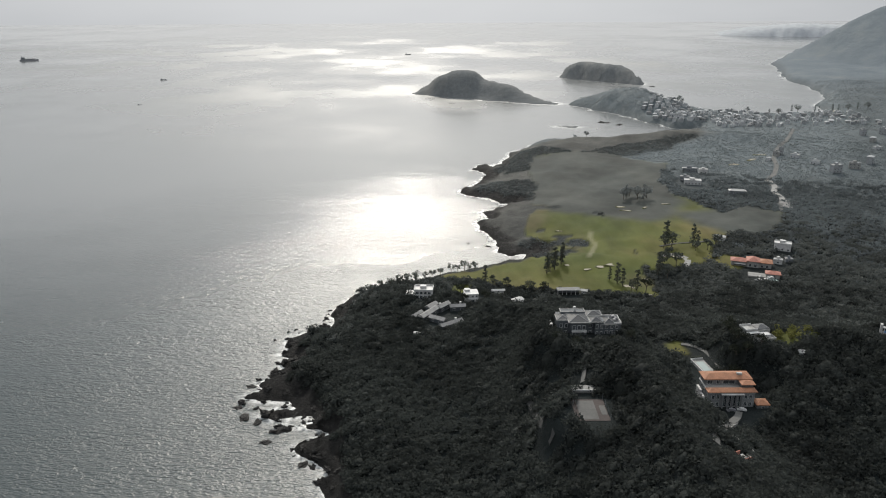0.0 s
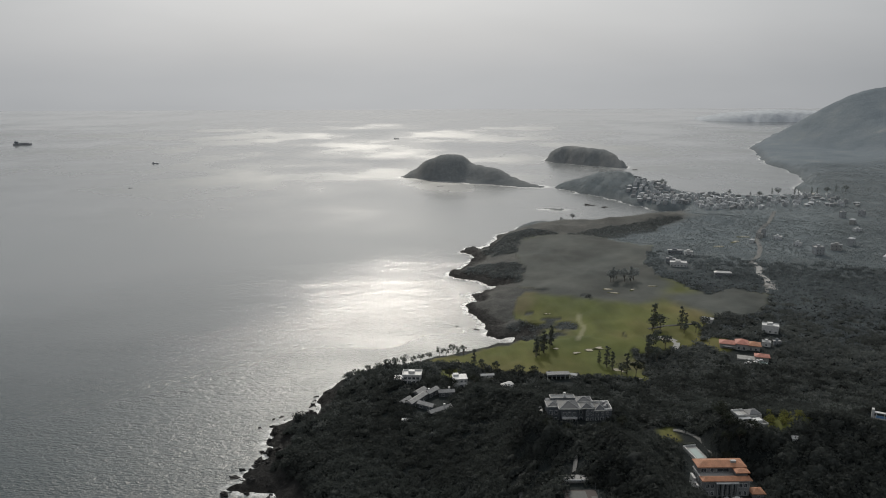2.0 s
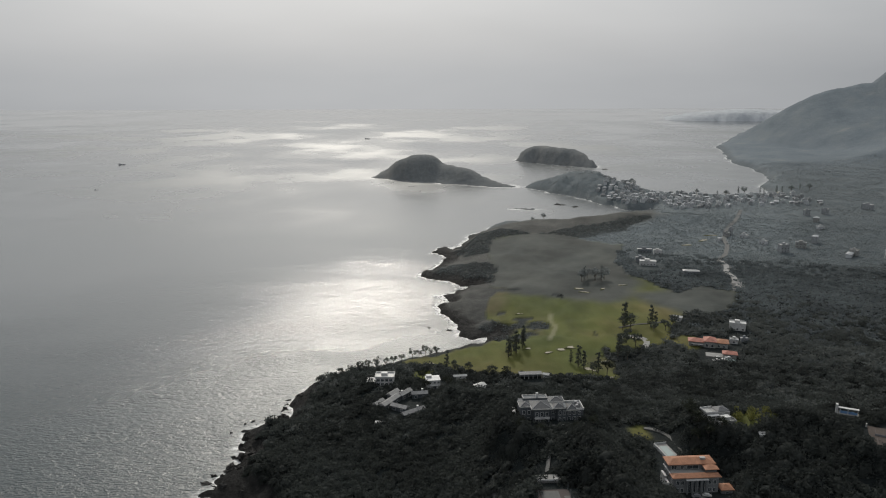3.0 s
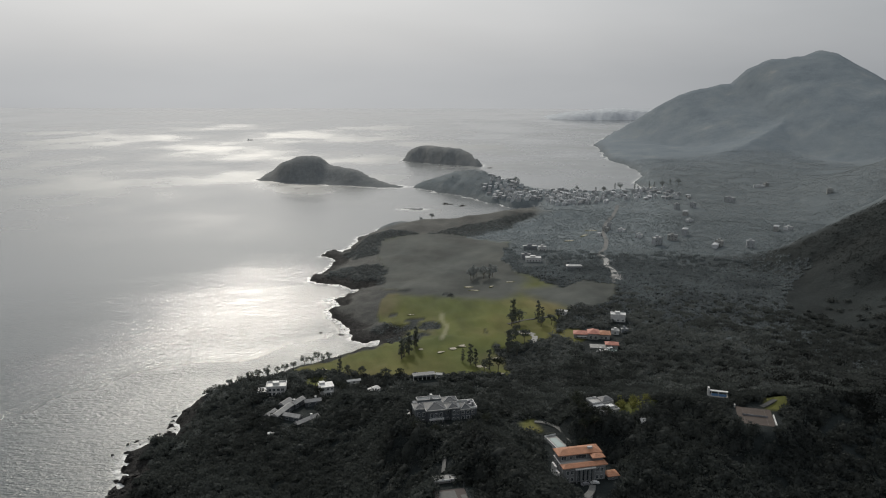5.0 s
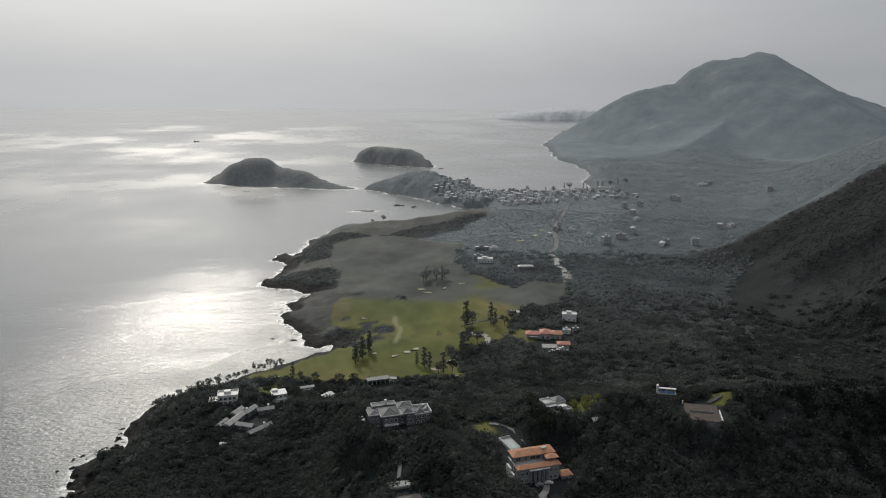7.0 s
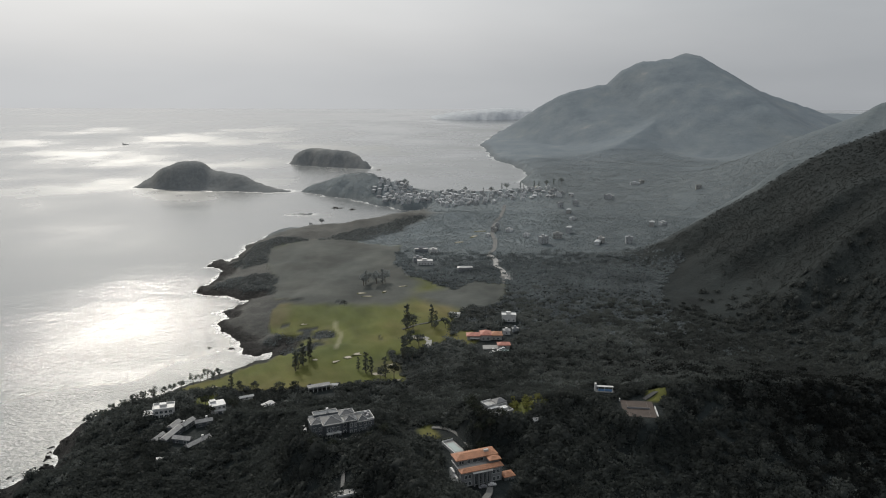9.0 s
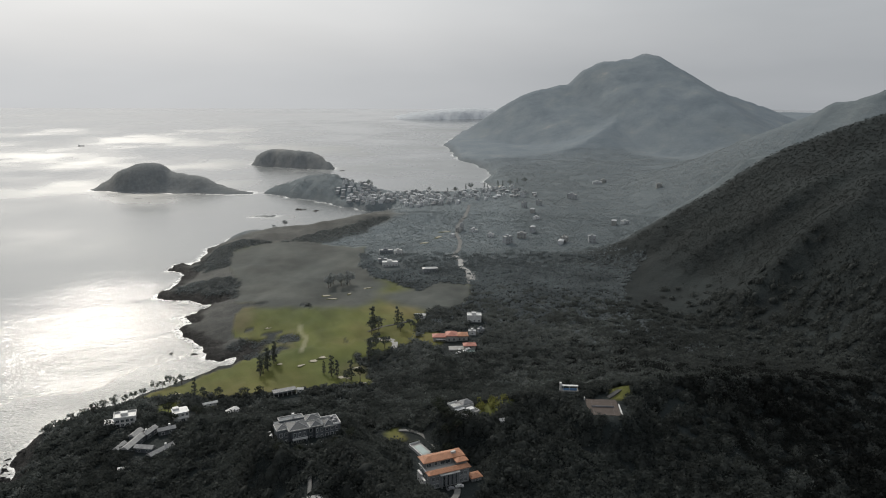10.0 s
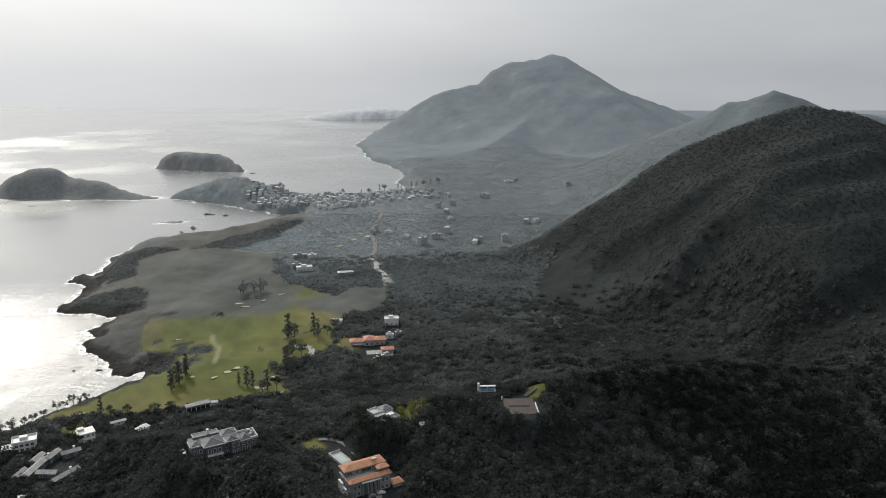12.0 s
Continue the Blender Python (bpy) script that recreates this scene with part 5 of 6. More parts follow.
def cube_house():
    h = thing("villa", -13, 453, -4, "white flat-roofed modern villa above the shore", "house", z=15.6)
    part("wall", block((-6, -4, -3, 6, 4, 5.6), (-11.5, -3.5, -3, -6.02, 3, 2.8)), M_WHITE, h)
    part("roof_slab", block((-6.4, -4.5, 5.62, 6.4, 4.5, 5.9)), M_PALE_ROOF, h)
    part("parapet", block((-6.4, -4.5, 5.92, 6.4, -4.2, 6.8), (-6.4, 4.2, 5.92, 6.4, 4.5, 6.8), (-6.4, -4.18, 5.92, -6.1, 4.18, 6.8), (6.1, -4.18, 5.92, 6.4, 4.18, 6.8)), M_WHITE, h)
    part("stair_head", block((-2.4, -0.5, 5.92, 1.6, 2.6, 7.6)), M_WHITE, h)
    part("annex_roof", block((-11.9, -3.9, 2.82, -6.1, 3.4, 3.1)), M_WHITE, h)
    for x in (-4, -1.4, 1.4, 4):
        window(h, x, -4.05, 3.2, 1.9, 1.8)
        window(h, x, -4.05, 0.3, 1.9, 2.1)
    for y in (-2, 1.5):
        window(h, 6.05, y, 3.2, 1.6, 1.6, "right")


def shore_house():
    h = thing("villa", 19, 452, 6, "white two-storey house half hidden by garden trees", "house", z=13.6)
    part("wall", block((-5, -4, -3, 4, 4, 5.4), (-3, -6, -3, 3, -4.02, 2.6)), M_WHITE, h)
    part("roof_slab", block((-5.3, -4.3, 5.42, 4.3, 4.3, 5.7)), M_WHITE, h)
    part("roof_box", block((-4.6, 0.5, 5.72, -1.0, 3.6, 7.0)), M_WHITE, h)
    part("porch_roof", block((-3.3, -6.4, 2.62, 3.3, -4.05, 2.85)), M_PALE_ROOF, h)
    for x in (-3.2, 0.2, 2.8):
        window(h, x, -4.05, 3.2, 1.5, 1.5)
    window(h, 0, -6.05, 0.2, 2.4, 2.1)


def garden_shed(x, y, turn, label, w=7.0, d=4.0, tall=2.6):
    h = thing("outbuilding", x, y, turn, label, "house")
    part("wall", block((-w / 2, -d / 2, -1, w / 2, d / 2, tall)), M_WHITE, h)
    part("roof", hip(-w / 2, -d / 2, w / 2, d / 2, tall, 0.9, 0.4, 0.15, gable=True), M_PALE_ROOF, h)
    window(h, 0, -d / 2 - 0.05, 0.8, 1.4, 1.2)


def pergola():
    h = thing("pavilion", 86, 464, 2, "long low white-framed golf pavilion with dark roof", "pavilion")
    part("roof", block((-8, -2.6, 3.3, 8, 2.6, 3.6)), M_SLATE, h)
    part("fascia", block((-8.1, -2.75, 3.15, 8.1, -2.62, 3.75)), M_WHITE, h)
    part("rear_wall", block((-7.8, 1.8, -1, 7.8, 2.2, 3.28)), M_GREY_WALL, h)
    for x in (-7.6, -4.5, -1.5, 1.5, 4.5, 7.6):
        part("post", block((x - 0.16, -2.4, -1, x + 0.16, -2.08, 3.28)), M_WHITE, h)


winged_house()
cube_house()
shore_house()
pergola()
garden_shed(49, 448, 35, "small pale-roofed garden outbuilding among trees", 8, 5, 2.6)
garden_shed(97, 464, -20, "small white hut beside the golf pavilion", 4, 3, 2.2)
garden_shed(38, 468, 5, "low white garden wall house beside a small lawn", 9, 2.4, 2.0)


# ---- white villa on the slope ----
def terraced_villa():
    h = thing("villa", 160, 337, 10, "stepped white villa with grey roof and glazed terraces", "house", z=39.0)
    part("wall", block((-6.5, -5, -4, 7, 0.5, 3.2), (-5.5, 0.52, -4, 7.5, 7, 6.2)), M_CREAM, h)
    part("roof", hip(1.0, 1.4, 7.3, 6.8, 6.2, 1.1, 0.4), M_SLATE, h)
    part("roof_terrace", block((-1.7, 0.6, 6.22, 0.5, 7.1, 6.34)), M_CONCRETE, h)
    part("parapet", block((-6.0, 0.5, 6.52, 0.5, 0.7, 7.2), (-6.0, 0.72, 6.52, -5.8, 7.0, 7.2), (-5.78, 6.8, 6.52, 0.5, 7.0, 7.2)), M_WHITE, h)
    part("roof_slab", block((-6.0, 0.5, 6.22, -1.8, 7.2, 6.5)), M_CREAM, h)
    part("terrace_slab", block((-7, -5.5, 3.22, 7.5, 0.3, 3.45)), M_CONCRETE, h)
    part("parapet", block((-7, -5.5, 3.46, 7.5, -5.2, 4.3), (-7, -5.18, 3.46, -6.7, 0.3, 4.3), (7.2, -5.18, 3.46, 7.5, 0.3, 4.3)), M_CREAM, h)
    part("terrace_room", block((1.0, -3.6, 3.46, 5.4, -0.4, 5.4)), M_WHITE, h)
    part("upper_canopy", block((-5.8, -1.6, 5.6, 0.4, 0.48, 5.85)), M_WHITE, h)
    for x in (-4.6, -1.8, 1.0, 3.8):
        window(h, x, -5.05, 0.4, 2.3, 2.3)
        window(h, x, 0.46, 3.7, 1.9, 1.7)
    for z in (-3.0, ):
        window(h, 1, -5.05, z, 6.0, 2.4)
    part("awning", block((-6.8, -7.2, -1.0, 5, -5.1, -0.8)), M_BLUE, h, "blue-grey lower awning")
    part("garden_wall", block((-13, 5.5, -3, -6, 6.0, 2.4), (-9, 8.5, -3, 6, 9.0, 3.6)), M_CONCRETE, h)


def viewing_pavilion():
    p = thing("pavilion", 225, 331, -28, "white canopy with blue screen on the wooded slope", "pavilion", z=46.0)
    part("roof", block((-4.5, -0.9, 2.7, 5.0, 0.9, 2.95)), M_WHITE, p)
    part("screen", block((-3.8, -0.5, -1, 4.4, -0.35, 1.3)), M_BLUE, p)
    part("tower", block((-5.6, -0.9, -1, -4.52, 1.2, 4.4)), M_WHITE, p)
    for x in (-3.6, 0, 4.4):
        part("post", block((x - 0.12, -0.88, -1, x + 0.12, -0.64, 2.7)), M_WHITE, p)
    part("floor", block((-5, -2, -3, 5.2, 2, 0.05)), M_CONCRETE, p)


def clay_court():
    c = thing("tennis_court", 226, 300, -28, "brown clay tennis court on a levelled terrace", "court", z=48.5)
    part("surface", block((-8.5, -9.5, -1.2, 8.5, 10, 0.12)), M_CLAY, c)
    for b in ((-5.4, -8.5, 0.125, -5.25, 8.5, 0.14), (5.25, -8.5, 0.125, 5.4, 8.5, 0.14), (-5.2, 8.35, 0.125, 5.2, 8.5, 0.14), (-5.2, -8.5, 0.125, 5.2, -8.35, 0.14)):
        part("line", block(b), M_LINE, c)
    part("net", block((-6, -0.05, 0.13, 6, 0.05, 1.0)), M_HULL, c)
    part("low_wall", block((8.7, -9.5, -2, 9.2, 3, 1.0)), M_WHITE, c, "white low side wall")
    part("corner_pier", block((-9.2, 8.6, -2, -8.6, 9.4, 1.6)), M_WHITE, c)
    part("steps", block((8.7, -12.5, -3, 11.5, -9.6, -0.6), (9.4, -15, -4, 12.2, -12.6, -1.8)), M_CONCRETE, c)


terraced_villa()
viewing_pavilion()
clay_court()
strip("path", [(236, 309), (248, 312), (262, 314), (280, 312)], 2.6, M_ASPHALT, "pale dirt track climbing from the clay court")
garden_shed(176, 318, -10, "low white terrace hut among trees", 6, 3, 1.8)


# ---- the estate with red roofs ----
def red_estate():
    h = thing("villa", 232, 515, -20, "pink and red tiled villa with several hipped roofs", "house", z=12.4)
    part("wall", block((-14, -3.5, -2, -3, 4, 4.0), (-2.98, -4.5, -2, 5, 5, 5.2), (5.02, -3, -2, 14, 5.5, 4.4)), M_CREAM, h)
    part("roof", hip(-14, -3.5, -3, 4, 4.0, 1.8, 0.8), M_RED, h)
    part("roof", hip(-2.9, -4.5, 5, 5, 5.2, 2.4, 0.8), M_RED, h)
    part("roof", hip(5.1, -3, 14, 5.5, 4.4, 1.9, 0.8), M_ORANGE, h)
    part("porch", block((-12, -6, 2.6, -4, -3.6, 2.9)), M_CREAM, h)
    for x in (-11.5, -8, -5):
        window(h, x, -3.55, 0.8, 1.6, 1.7)
    for x in (-1, 2.8):
        window(h, x, -4.55, 1.0, 1.8, 2.4)
    for x in (7.5, 11):
        window(h, x, -3.05, 0.8, 1.7, 1.9)
    g = thing("outbuilding", 233, 493, -20, "small red-roofed pool house with grey terrace", "house", z=13.2)
    part("wall", block((1, -3, -2, 10, 3, 2.8)), M_CREAM, g)
    part("roof", hip(1, -3, 10, 3, 2.8, 1.6, 0.8), M_RED, g)
    part("terrace", block((-11, -4, -2, 0.9, 4, 0.4)), M_CONCRETE, g)
    part("pool", block((1, -9, -2, 9, -4.5, 0.3)), M_POOL, g)
    window(g, 5.5, -3.05, 0.6, 2.4, 1.6)
    rng = np.random.default_rng(8)
    for i in range(9):
        x, y = 222 + rng.uniform(0, 17), 480 + rng.uniform(0, 7)
        p = thing("parasol", x, y, rng.uniform(0, 90), "small white garden parasol on the pool terrace", "parasol", "parasols by the pool house")
        bm = bmesh.new()
        bmesh.ops.create_cone(bm, cap_ends=True, segments=8, radius1=1.3, radius2=0.05, depth=0.6, matrix=pose(0, 0, 2.5))
        part("canopy", bm, M_WHITE, p)
        part("pole", block((-0.05, -0.05, -0.5, 0.05, 0.05, 2.4)), M_GREY_WALL, p)


red_estate()


def plain_villa(x, y, turn, w, d, tall, wall, roof, label, flat=True, group="", z=None):
    h = thing("house", x, y, turn, label, "house", group, z=z)
    part("wall", block((-w / 2, -d / 2, -2.5, w / 2, d / 2, tall)), wall, h)
    if flat:
        part("roof_slab", block((-w / 2 - 0.3, -d / 2 - 0.3, tall + 0.01, w / 2 + 0.3, d / 2 + 0.3, tall + 0.3)), roof, h)
        part("parapet", block((-w / 2 - 0.3, -d / 2 - 0.3, tall + 0.31, w / 2 + 0.3, -d / 2, tall + 0.9)), wall, h)
        part("parapet", block((-w / 2 - 0.3, d / 2, tall + 0.31, w / 2 + 0.3, d / 2 + 0.3, tall + 0.9)), wall, h)
        part("stair_head", block((-w / 5, -d / 6, tall + 0.31, w / 8, d / 4, tall + 2.3)), wall, h)
    else:
        part("roof", hip(-w / 2, -d / 2, w / 2, d / 2, tall, min(w, d) * 0.22, 0.5), roof, h)
    storeys, bays = max(int(tall / 2.9), 1), max(int(w / 3.2), 1)
    for s in range(storeys):
        for b in range(bays):
            window(h, -w / 2 + w * (b + 0.5) / bays, -d / 2 - 0.05, 0.6 + 2.9 * s, 1.5, 1.5)
    return h


plain_villa(268, 544, -24, 12, 7, 5.6, M_WHITE, M_WHITE, "white flat-roofed house above the red-roofed villa")
plain_villa(254, 519, -24, 6, 4, 3.0, M_WHITE, M_PALE_ROOF, "small white hut behind the red-roofed villa")
plain_villa(263, 521, -10, 5, 4, 3.0, M_GREY_WALL, M_PALE_ROOF, "small grey hut behind the red-roofed villa")
plain_villa(230, 576, -30, 9, 5, 3.2, M_WHITE, M_PALE_ROOF, "white starter hut beside the fairway", flat=False)
# the club buildings
plain_villa(266, 757, -15, 17, 8, 4.2, M_WHITE, M_WHITE, "long white clubhouse block among dark trees", z=14)
plain_villa(262, 770, -15, 10, 6, 5.0, M_GREY_WALL, M_PALE_ROOF, "grey clubhouse wing with pale roof", z=14)
plain_villa(284, 822, -12, 16, 6, 4.0, M_GREY_WALL, M_WHITE, "long pale-roofed hall in the woods")
plain_villa(296, 812, -12, 9, 6, 4.5, M_WHITE, M_WHITE, "white staff house in the woods")
plain_villa(298, 716, -12, 16, 6, 3.4, M_GREY_WALL, M_PALE_ROOF, "low grey greenkeeper's shed beside the fairway", flat=False)
strip("road", [(318, 655), (322, 672), (333, 690), (338, 710), (340, 726), (350, 742), (346, 755), (352, 775), (372, 800), (392, 840), (405, 880), (430, 930), (470, 990), (520, 1080)],
      5.0, M_DRIVE, "pale concrete road through the golf course")
strip("road", [(354, 770), (348, 743), (337, 720), (337, 700), (328, 679)], 5.5, M_CONCRETE, "pale new concrete stretch of the golf course road", lift=0.6)
strip("car_park", [(328, 668), (338, 690)], 9.0, M_CONCRETE, "pale concrete car park beside the road", "car park")
strip("path", [(172, 538), (178, 541), (185, 536), (190, 528), (184, 517), (180, 512)], 4.5, M_CONCRETE, "pale gravel path round the green")
strip("path", [(176, 560), (190, 564), (206, 566), (222, 574)], 2.2, M_ASPHALT, "dark cart path along the fairway")


def bunker(x, y, rx, ry, seed):
    """A sand hollow with an uneven edge and a low raised lip, let into the turf."""
    rng = np.random.default_rng(seed)
    n, turn = 18, rng.uniform(-0.5, 0.5)
    edge = 1 + 0.22 * np.sin(2 * np.linspace(0, 2 * math.pi, n, False) + rng.uniform(0, 6)) + 0.16 * np.sin(3 * np.linspace(0, 2 * math.pi, n, False) + rng.uniform(0, 6))
    base = float(np.mean(terrain(np.array([x, x + rx, x - rx, x, x]), np.array([y, y, y, y + ry, y - ry])))) - 0.02
    ob = thing("bunker", x, y, 0, "pale sand bunker with an uneven edge in the fairway", "bunker", "golf bunkers", z=base)

    def ring(bm, k, h):
        pts = []
        for i in range(n):
            a = 2 * math.pi * i / n
            u, v = math.cos(a) * rx * edge[i] * k, math.sin(a) * ry * edge[i] * k
            pts.append(bm.verts.new((u * math.cos(turn) - v * math.sin(turn), u * math.sin(turn) + v * math.cos(turn), h)))
        return pts

    def bands(bm, rings):
        for a, b in zip(rings, rings[1:]):
            for i in range(n):
                bm.faces.new((a[i], a[(i + 1) % n], b[(i + 1) % n], b[i]))
    bm = bmesh.new()
    rings = [ring(bm, 1.0, 0.3), ring(bm, 0.7, 0.16), ring(bm, 0.35, 0.1)]
    bands(bm, rings)
    bm.faces.new(rings[-1])
    part("sand", bm, M_SAND, ob)
    bm = bmesh.new()
    bands(bm, [ring(bm, 1.7, -0.9), ring(bm, 1.25, 0.22), ring(bm, 1.0, 0.31)])
    part("lip", bm, M_LIP, ob)


for i, spot in enumerate(BUNKERS):
    bunker(*spot, 60 + i)


# ---- houses up the valley ----
VALLEY_HOUSES = [(434, 886, 9, 6), (477, 829, 12, 6), (444, 807, 11, 7), (508, 781, 13, 6), (516, 786, 8, 6), (545, 766, 9, 6), (667, 858, 11, 7), (644, 853, 9, 6), (722, 1081, 16, 8),
                 (867, 1211, 18, 8), (885, 1215, 9, 7), (510, 856, 9, 6), (439, 845, 8, 6), (866, 1025, 9, 6), (600, 1037, 8, 6), (395, 870, 7, 4), (415, 895, 7, 4), (425, 905, 6, 4),
                 (560, 930, 9, 6), (585, 985, 9, 6), (630, 1040, 8, 6)]
for i, (x, y, w, d) in enumerate(VALLEY_HOUSES):
    plain_villa(x, y, -25 + 37 * (i % 4) - 40, w, d, (4.0, 6.2, 8.4)[i % 3], (M_VILLAGE_WALL, M_CREAM, M_VILLAGE_GREY)[i % 3], (M_PALE_ROOF, M_VILLAGE_GREY)[i % 2],
                ("white house on the wooded valley floor", "cream house on the wooded valley floor", "grey house on the wooded valley floor")[i % 3], i % 4 != 3, "valley houses")


# ---- the village ----
def village():
    rng = np.random.default_rng(21)
    models = []
    for w, d, tall, wall, roof, flat, label in ((7, 6, 4.6, M_VILLAGE_WALL, M_VILLAGE_ROOF, True, "white two-storey village house with flat roof"),
                                                (6.5, 5.5, 3.8, M_VILLAGE_WALL, M_VILLAGE_GREY, True, "cream two-storey village house with flat roof"),
                                                (8, 5, 3.2, M_VILLAGE_GREY, M_VILLAGE_ROOF, False, "grey village house with pale pitched roof"),
                                                (8, 6, 2.8, M_VILLAGE_GREY, M_VILLAGE_GREY, False, "low grey village house with metal roof"),
                                                (6, 6, 4.2, M_VILLAGE_GREY, M_VILLAGE_ROOF, True, "grey two-storey village house with dark roof")):
        models.append((w, d, tall, wall, roof, label, flat))
    made, spots = {}, []
    # hillside, isthmus, beach road
    areas = [((352, 425), (1175, 1300), 62), ((425, 520), (1105, 1250), 80), ((520, 680), (1120, 1240), 60), ((372, 420), (1300, 1345), 12)]
    for (x0, x1), (y0, y1), want in areas:
        tries = got = 0
        while got < want and tries < 4000:
            tries += 1
            x, y = rng.uniform(x0, x1), rng.uniform(y0, y1)
            d, m = land_depth(np.array([x]), np.array([y]))
            if d[0] < 7 or m[0] < 7 or any((x - a) ** 2 + (y - b) ** 2 < 90 for a, b in spots):
                continue
            spots.append((x, y))
            got += 1
            k = int(rng.integers(0, len(models)))
            turn = rng.choice([0, 90, 180, 270]) + rng.uniform(-15, 15) - 25
            z = float(terrain(np.array([x]), np.array([y]))[0])
            if k not in made:
                w, dd, tall, wall, roof, label, flat = models[k]
                made[k] = plain_villa(x, y, turn, w, dd, tall, wall, roof, label, flat, "village houses")
            else:
                copy_thing(made[k], pose(x, y, z, 0, 0, turn))


village()


def pier():
    p = thing("jetty", 412, 1158, 40, "small stone jetty at the head of the bay", "jetty", z=0.0)
    part("deck", block((-14, -2, -3, 8, 2, 1.6)), M_CONCRETE, p)
    part("beacon", block((-13, -0.6, 1.6, -12, 0.6, 5.0)), M_WHITE, p)


pier()


# ---- boats ----
def ship(x, y, turn, length, label):
    s = thing("ship", x, y, turn, label, "ship", z=-0.6)
    bm = bmesh.new()
    n, rings = 7, []
    for i in range(n):
        u = i / (n - 1)
        w = length * 0.09 * (1 - max(0, (u - 0.7) / 0.3) ** 2 * 0.95)
        xx = (u - 0.5) * length
        rings.append([bm.verts.new(p) for p in ((xx, -w * 0.7, 0), (xx, w * 0.7, 0), (xx, w, length * 0.1), (xx, -w, length * 0.1))])
    for a, b in zip(rings, rings[1:]):
        for k in range(4):
            bm.faces.new((a[k], a[(k + 1) % 4], b[(k + 1) % 4], b[k]))
    bm.faces.new(rings[0][::-1])
    bm.faces.new(rings[-1])
    part("hull", bm, M_SHIP, s)
    part("deckhouse", block((-length * 0.42, -length * 0.06, length * 0.1, -length * 0.22, length * 0.06, length * 0.22)), M_GREY_WALL, s)
    part("cargo", block((-length * 0.18, -length * 0.07, length * 0.1, length * 0.34, length * 0.07, length * 0.15)), M_SHIP, s)
    part("funnel", block((-length * 0.38, -length * 0.02, length * 0.22, -length * 0.34, length * 0.02, length * 0.28)), M_SHIP, s)


ship(-1348, 2459, 20, 55, "dark cargo ship far out at sea, hull paled for haze")
ship(-118, 2624, 0, 20, "small dark ship crossing the sun glitter")
ship(-703, 1885, 0, 18, "small grey boat with a pale wake")
ship(-596, 1455, 30, 9, "tiny grey boat far out on the sea")


# ---- rocks along the water's edge ----
def shore_rocks():
    rng = np.random.default_rng(5)
    meshes = []
    for k in range(6):
        v, t = blob(100 + k, 4, 8)
        v = v * (1 + 0.22 * rng.standard_normal((len(v), 1))) * np.array([1.0, 0.75, 0.55])
        meshes.append((v, t))
    rocks, n = [], 0
    ring = [p for p in COAST[2:40]] 
    M = plain("wet_black_rock", (0.02, 0.019, 0.018), 0.75, 0.8, 0.5, 0.4, 0.15, 0.12)
    big, joint_v, joint_t, start = 0, [], [], 0
    for (ax, ay), (bx, by) in zip(ring, ring[1:]):
        length = math.hypot(bx - ax, by - ay)
        for i in range(int(length / 2.2)):
            u, off = rng.uniform(0, 1), rng.normal(0.5, 4.5)
            nx, ny = -(by - ay) / length, (bx - ax) / length
            x, y = ax + (bx - ax) * u + nx * off, ay + (by - ay) * u + ny * off
            if 1090 < y < 1300 and x > 300 or y > 1150 and x > 400:
                continue
            s = min(float(np.exp(rng.normal(0.25, 0.5))), 3.4)
            z = max(float(terrain(np.array([x]), np.array([y]))[0]), -0.4)
            v, t = meshes[int(rng.integers(0, 6))]
            a = rng.uniform(0, 6.28)
            q = np.stack([v[:, 0] * math.cos(a) - v[:, 1] * math.sin(a), v[:, 0] * math.sin(a) + v[:, 1] * math.cos(a), v[:, 2]], 1) * s
            if s > 2.2 and y < 800 and big < 60:
                big += 1
                ob = sheet("boulder", q, t, M, smooth_faces=False)
                ob.location = (x, y, z + 0.1)
                tagged(ob, "dark wave-washed boulder at the water's edge", "rock", "shore boulders")
            else:
                joint_v.append(q + np.array([x, y, z]))
                joint_t.append(t + start)
                start += len(q)
    tagged(sheet("shore_rocks", np.concatenate(joint_v), np.concatenate(joint_t), M, smooth_faces=False), "black broken rocks along the waterline", "rocks", kind="stuff")
    for x, y, s in ((267, 1224, 9), (275, 1220, 6), (291, 1201, 8), (39, 598, 4), (22, 607, 3), (-104, 330, 5), (-110, 340, 3.5), (-96, 326, 4), (-84, 318, 6), (-88, 308, 4), (-100, 374, 3),
                    (-108, 362, 4), (-78, 334, 5), (-66, 290, 4), (480, 1700, 8)):
        v, t = meshes[int(rng.integers(0, 6))]
        ob = sheet("sea_rock", v * s * np.array([0.7, 0.7, 0.3]), t, M, smooth_faces=False)
        ob.matrix_basis = pose(x, y, 0.0, 0, 0, rng.uniform(0, 360))
        tagged(ob, "dark rock breaking the sea surface near the coast", "rock", "rocks in the sea")


shore_rocks()


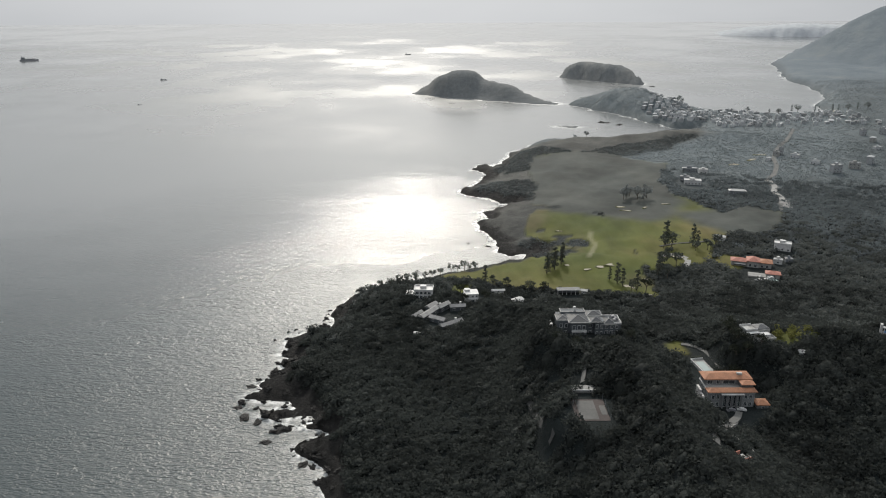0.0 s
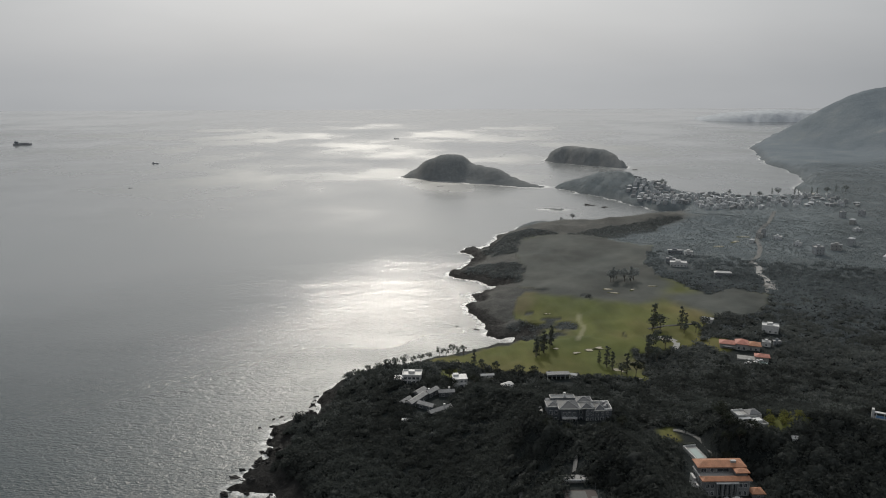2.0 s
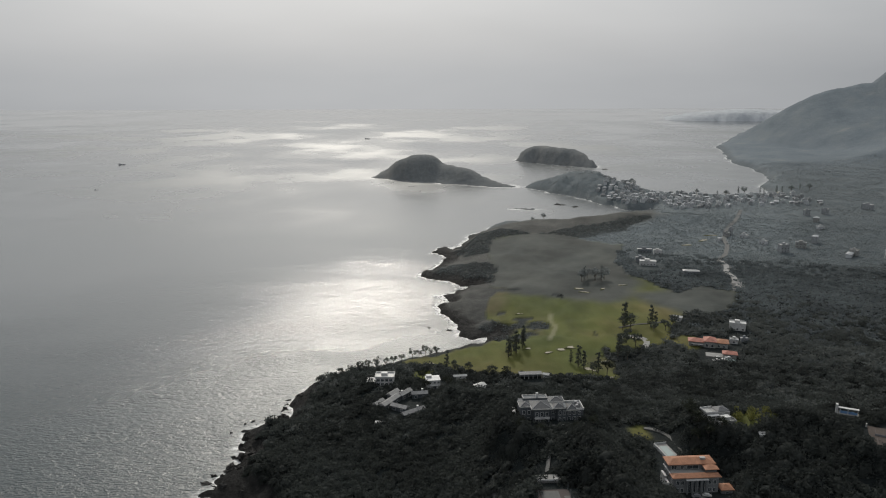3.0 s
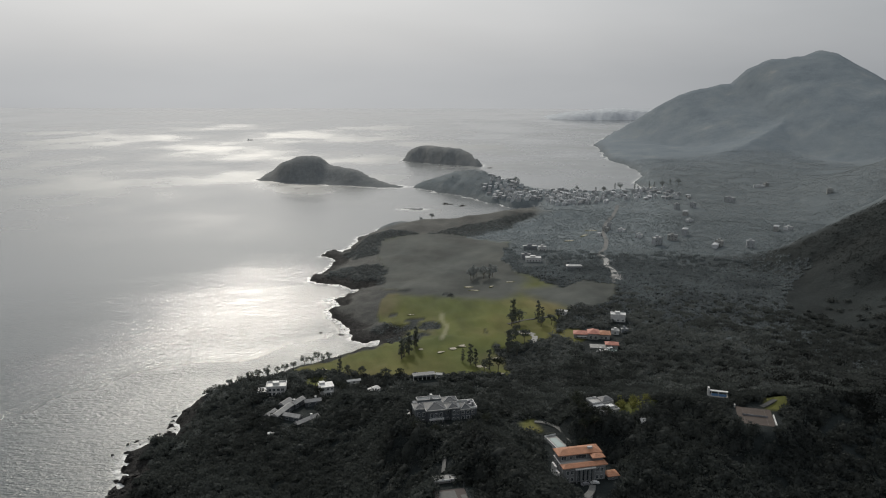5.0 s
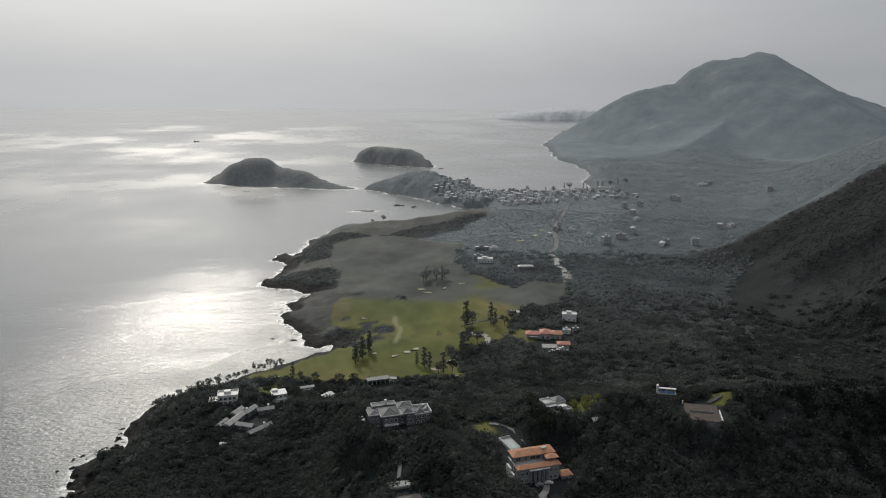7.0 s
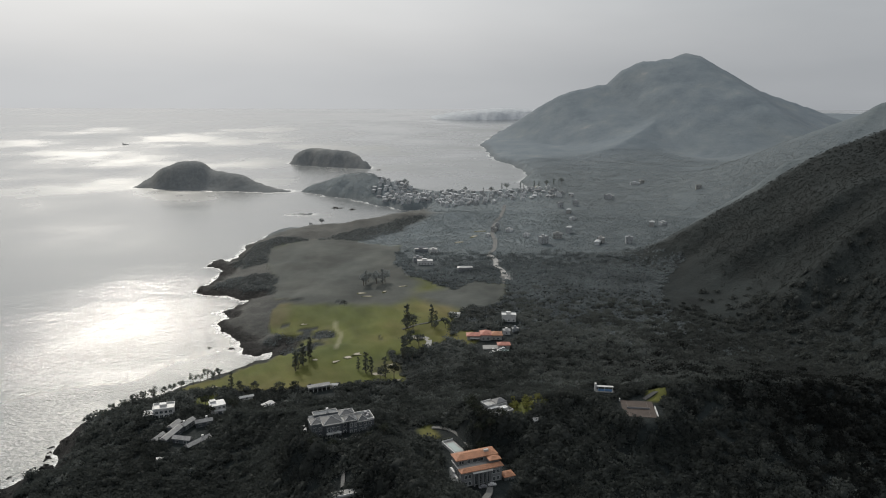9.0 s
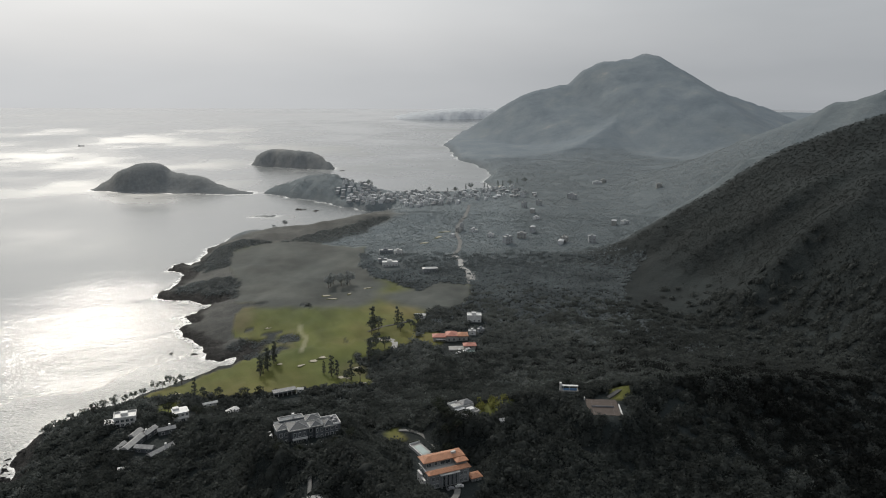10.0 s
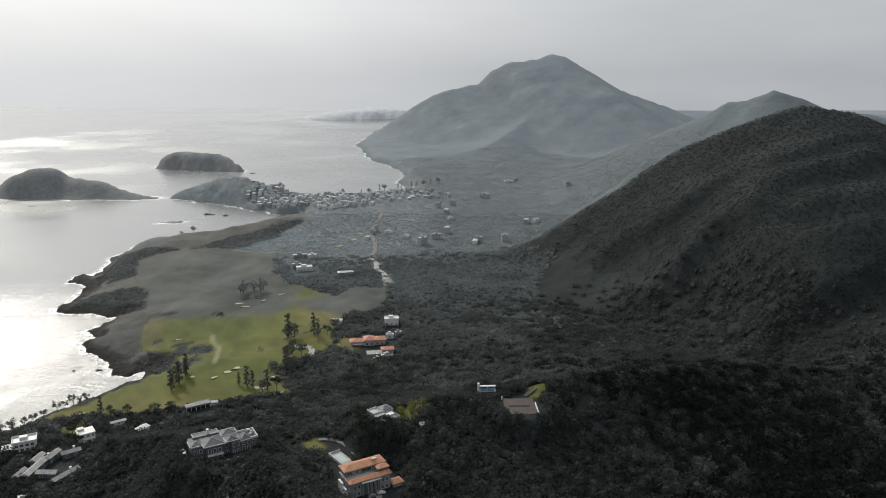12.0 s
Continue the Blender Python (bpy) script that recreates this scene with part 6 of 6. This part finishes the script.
# ---- single trees ----
TREES = [(181, 562, "tall", 20), (185, 558, "broad", 14), (178, 556, "broad", 12), (202, 558, "tall", 18), (205, 556, "tall", 14), (172, 526, "broad", 12), (177, 519, "broad", 11),
         (165, 515, "broad", 13), (160, 505, "tall", 16), (157, 498, "tall", 14), (163, 494, "broad", 12), (92, 528, "tall", 15), (84, 514, "tall", 17), (83, 520, "broad", 12),
         (77, 506, "tall", 15), (90, 522, "tall", 13), (80, 509, "broad", 10), (124, 483, "tall", 15), (127, 479, "tall", 13), (120, 489, "tall", 10), (135, 471, "tall", 15), (140, 466, "broad", 12),
         (131, 470, "broad", 9), (24, 517, "pine", 8), (20, 516, "pine", 7), (16, 515, "pine", 9), (11, 513, "pine", 7), (6, 508, "pine", 8), (30, 485, "tall", 13), (35, 480, "broad", 8),
         (-2, 500, "pine", 7), (-8, 497, "pine", 8), (-13, 498, "pine", 7), (-20, 497, "pine", 9), (-26, 496, "pine", 8), (-32, 493, "pine", 8), (-38, 488, "pine", 7), (-45, 483, "pine", 8),
         (-50, 478, "pine", 7), (180, 702, "broad", 13), (183, 705, "tall", 14), (193, 700, "broad", 13), (199, 699, "tall", 15), (203, 703, "broad", 13), (188, 712, "broad", 11), (196, 714, "broad", 11),
         (60, 470, "broad", 9), (70, 468, "broad", 8), (45, 478, "broad", 8), (12, 460, "broad", 8), (28, 450, "broad", 8), (14, 446, "broad", 7),
         (200, 545, "broad", 9), (212, 552, "broad", 10), (222, 562, "broad", 11)]
TREES += [(146, 326, "broad", 8), (148, 332, "broad", 9), (147, 340, "broad", 9), (144, 321, "broad", 7), (149, 347, "broad", 9), (150, 324, "broad", 8)]
TREES += [(55, 320, "broad", 6), (64, 317, "broad", 5), (82, 317, "broad", 5), (91, 320, "broad", 7), (152, 330, "broad", 7), (158, 327, "broad", 8)]
TREES += [(x, y, k, h) for x, y, k, h in ((560, 1258, "tall", 11), (575, 1256, "broad", 13), (600, 1262, "tall", 13), (610, 1260, "broad", 15), (640, 1262, "tall", 12), (648, 1264, "tall", 11),
                                          (672, 1266, "tall", 14), (680, 1262, "tall", 12), (700, 1268, "broad", 14), (520, 1252, "broad", 11), (430, 1320, "tall", 16), (424, 1322, "broad", 15),
                                          (720, 1275, "tall", 12), (735, 1270, "broad", 13), (205, 1035, "broad", 10), (190, 1040, "pine", 9))]
MODELS = {}
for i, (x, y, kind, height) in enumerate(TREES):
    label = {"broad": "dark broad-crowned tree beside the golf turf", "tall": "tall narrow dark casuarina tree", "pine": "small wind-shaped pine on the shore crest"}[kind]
    # Trees farther off take the paler leaves, for haze.
    leaf = M_TREE if y < 470 else M_HAZED_MID_TREE if y < 650 else M_HAZED_FAR_TREE
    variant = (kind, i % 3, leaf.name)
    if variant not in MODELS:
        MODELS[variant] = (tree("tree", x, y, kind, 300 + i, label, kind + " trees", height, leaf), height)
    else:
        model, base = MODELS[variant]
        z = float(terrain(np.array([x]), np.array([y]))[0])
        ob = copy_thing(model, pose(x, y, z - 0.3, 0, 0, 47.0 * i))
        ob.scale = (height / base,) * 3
for i, (x, y, s) in enumerate(((172, 338, 3.2), (176, 334, 2.8), (180, 340, 3.4), (174, 345, 2.4), (183, 333, 2.6), (178, 328, 2.2))):
    rng = np.random.default_rng(700 + i)
    ob = thing("shrub", x, y, 0, "yellow-green garden shrub beside the white villa", "shrub", "garden shrubs")
    bm = bmesh.new()
    for k in range(4):
        trunk(bm, (0, 0, -0.3), (math.cos(k * 1.6) * s * 0.5, math.sin(k * 1.6) * s * 0.5, s * 0.7), 0.12, 0.05, 5)
    part("stem", bm, M_BARK, ob)
    v, f = leaves(rng, rng.uniform(-0.6, 0.6, (6, 3)) * s + np.array([0, 0, s * 0.8]), np.full(6, s * 0.6), 260, s * 0.14)
    crown = sheet("crown", v, f, M_YELLOW_LEAF, smooth_faces=False)
    crown.parent = ob
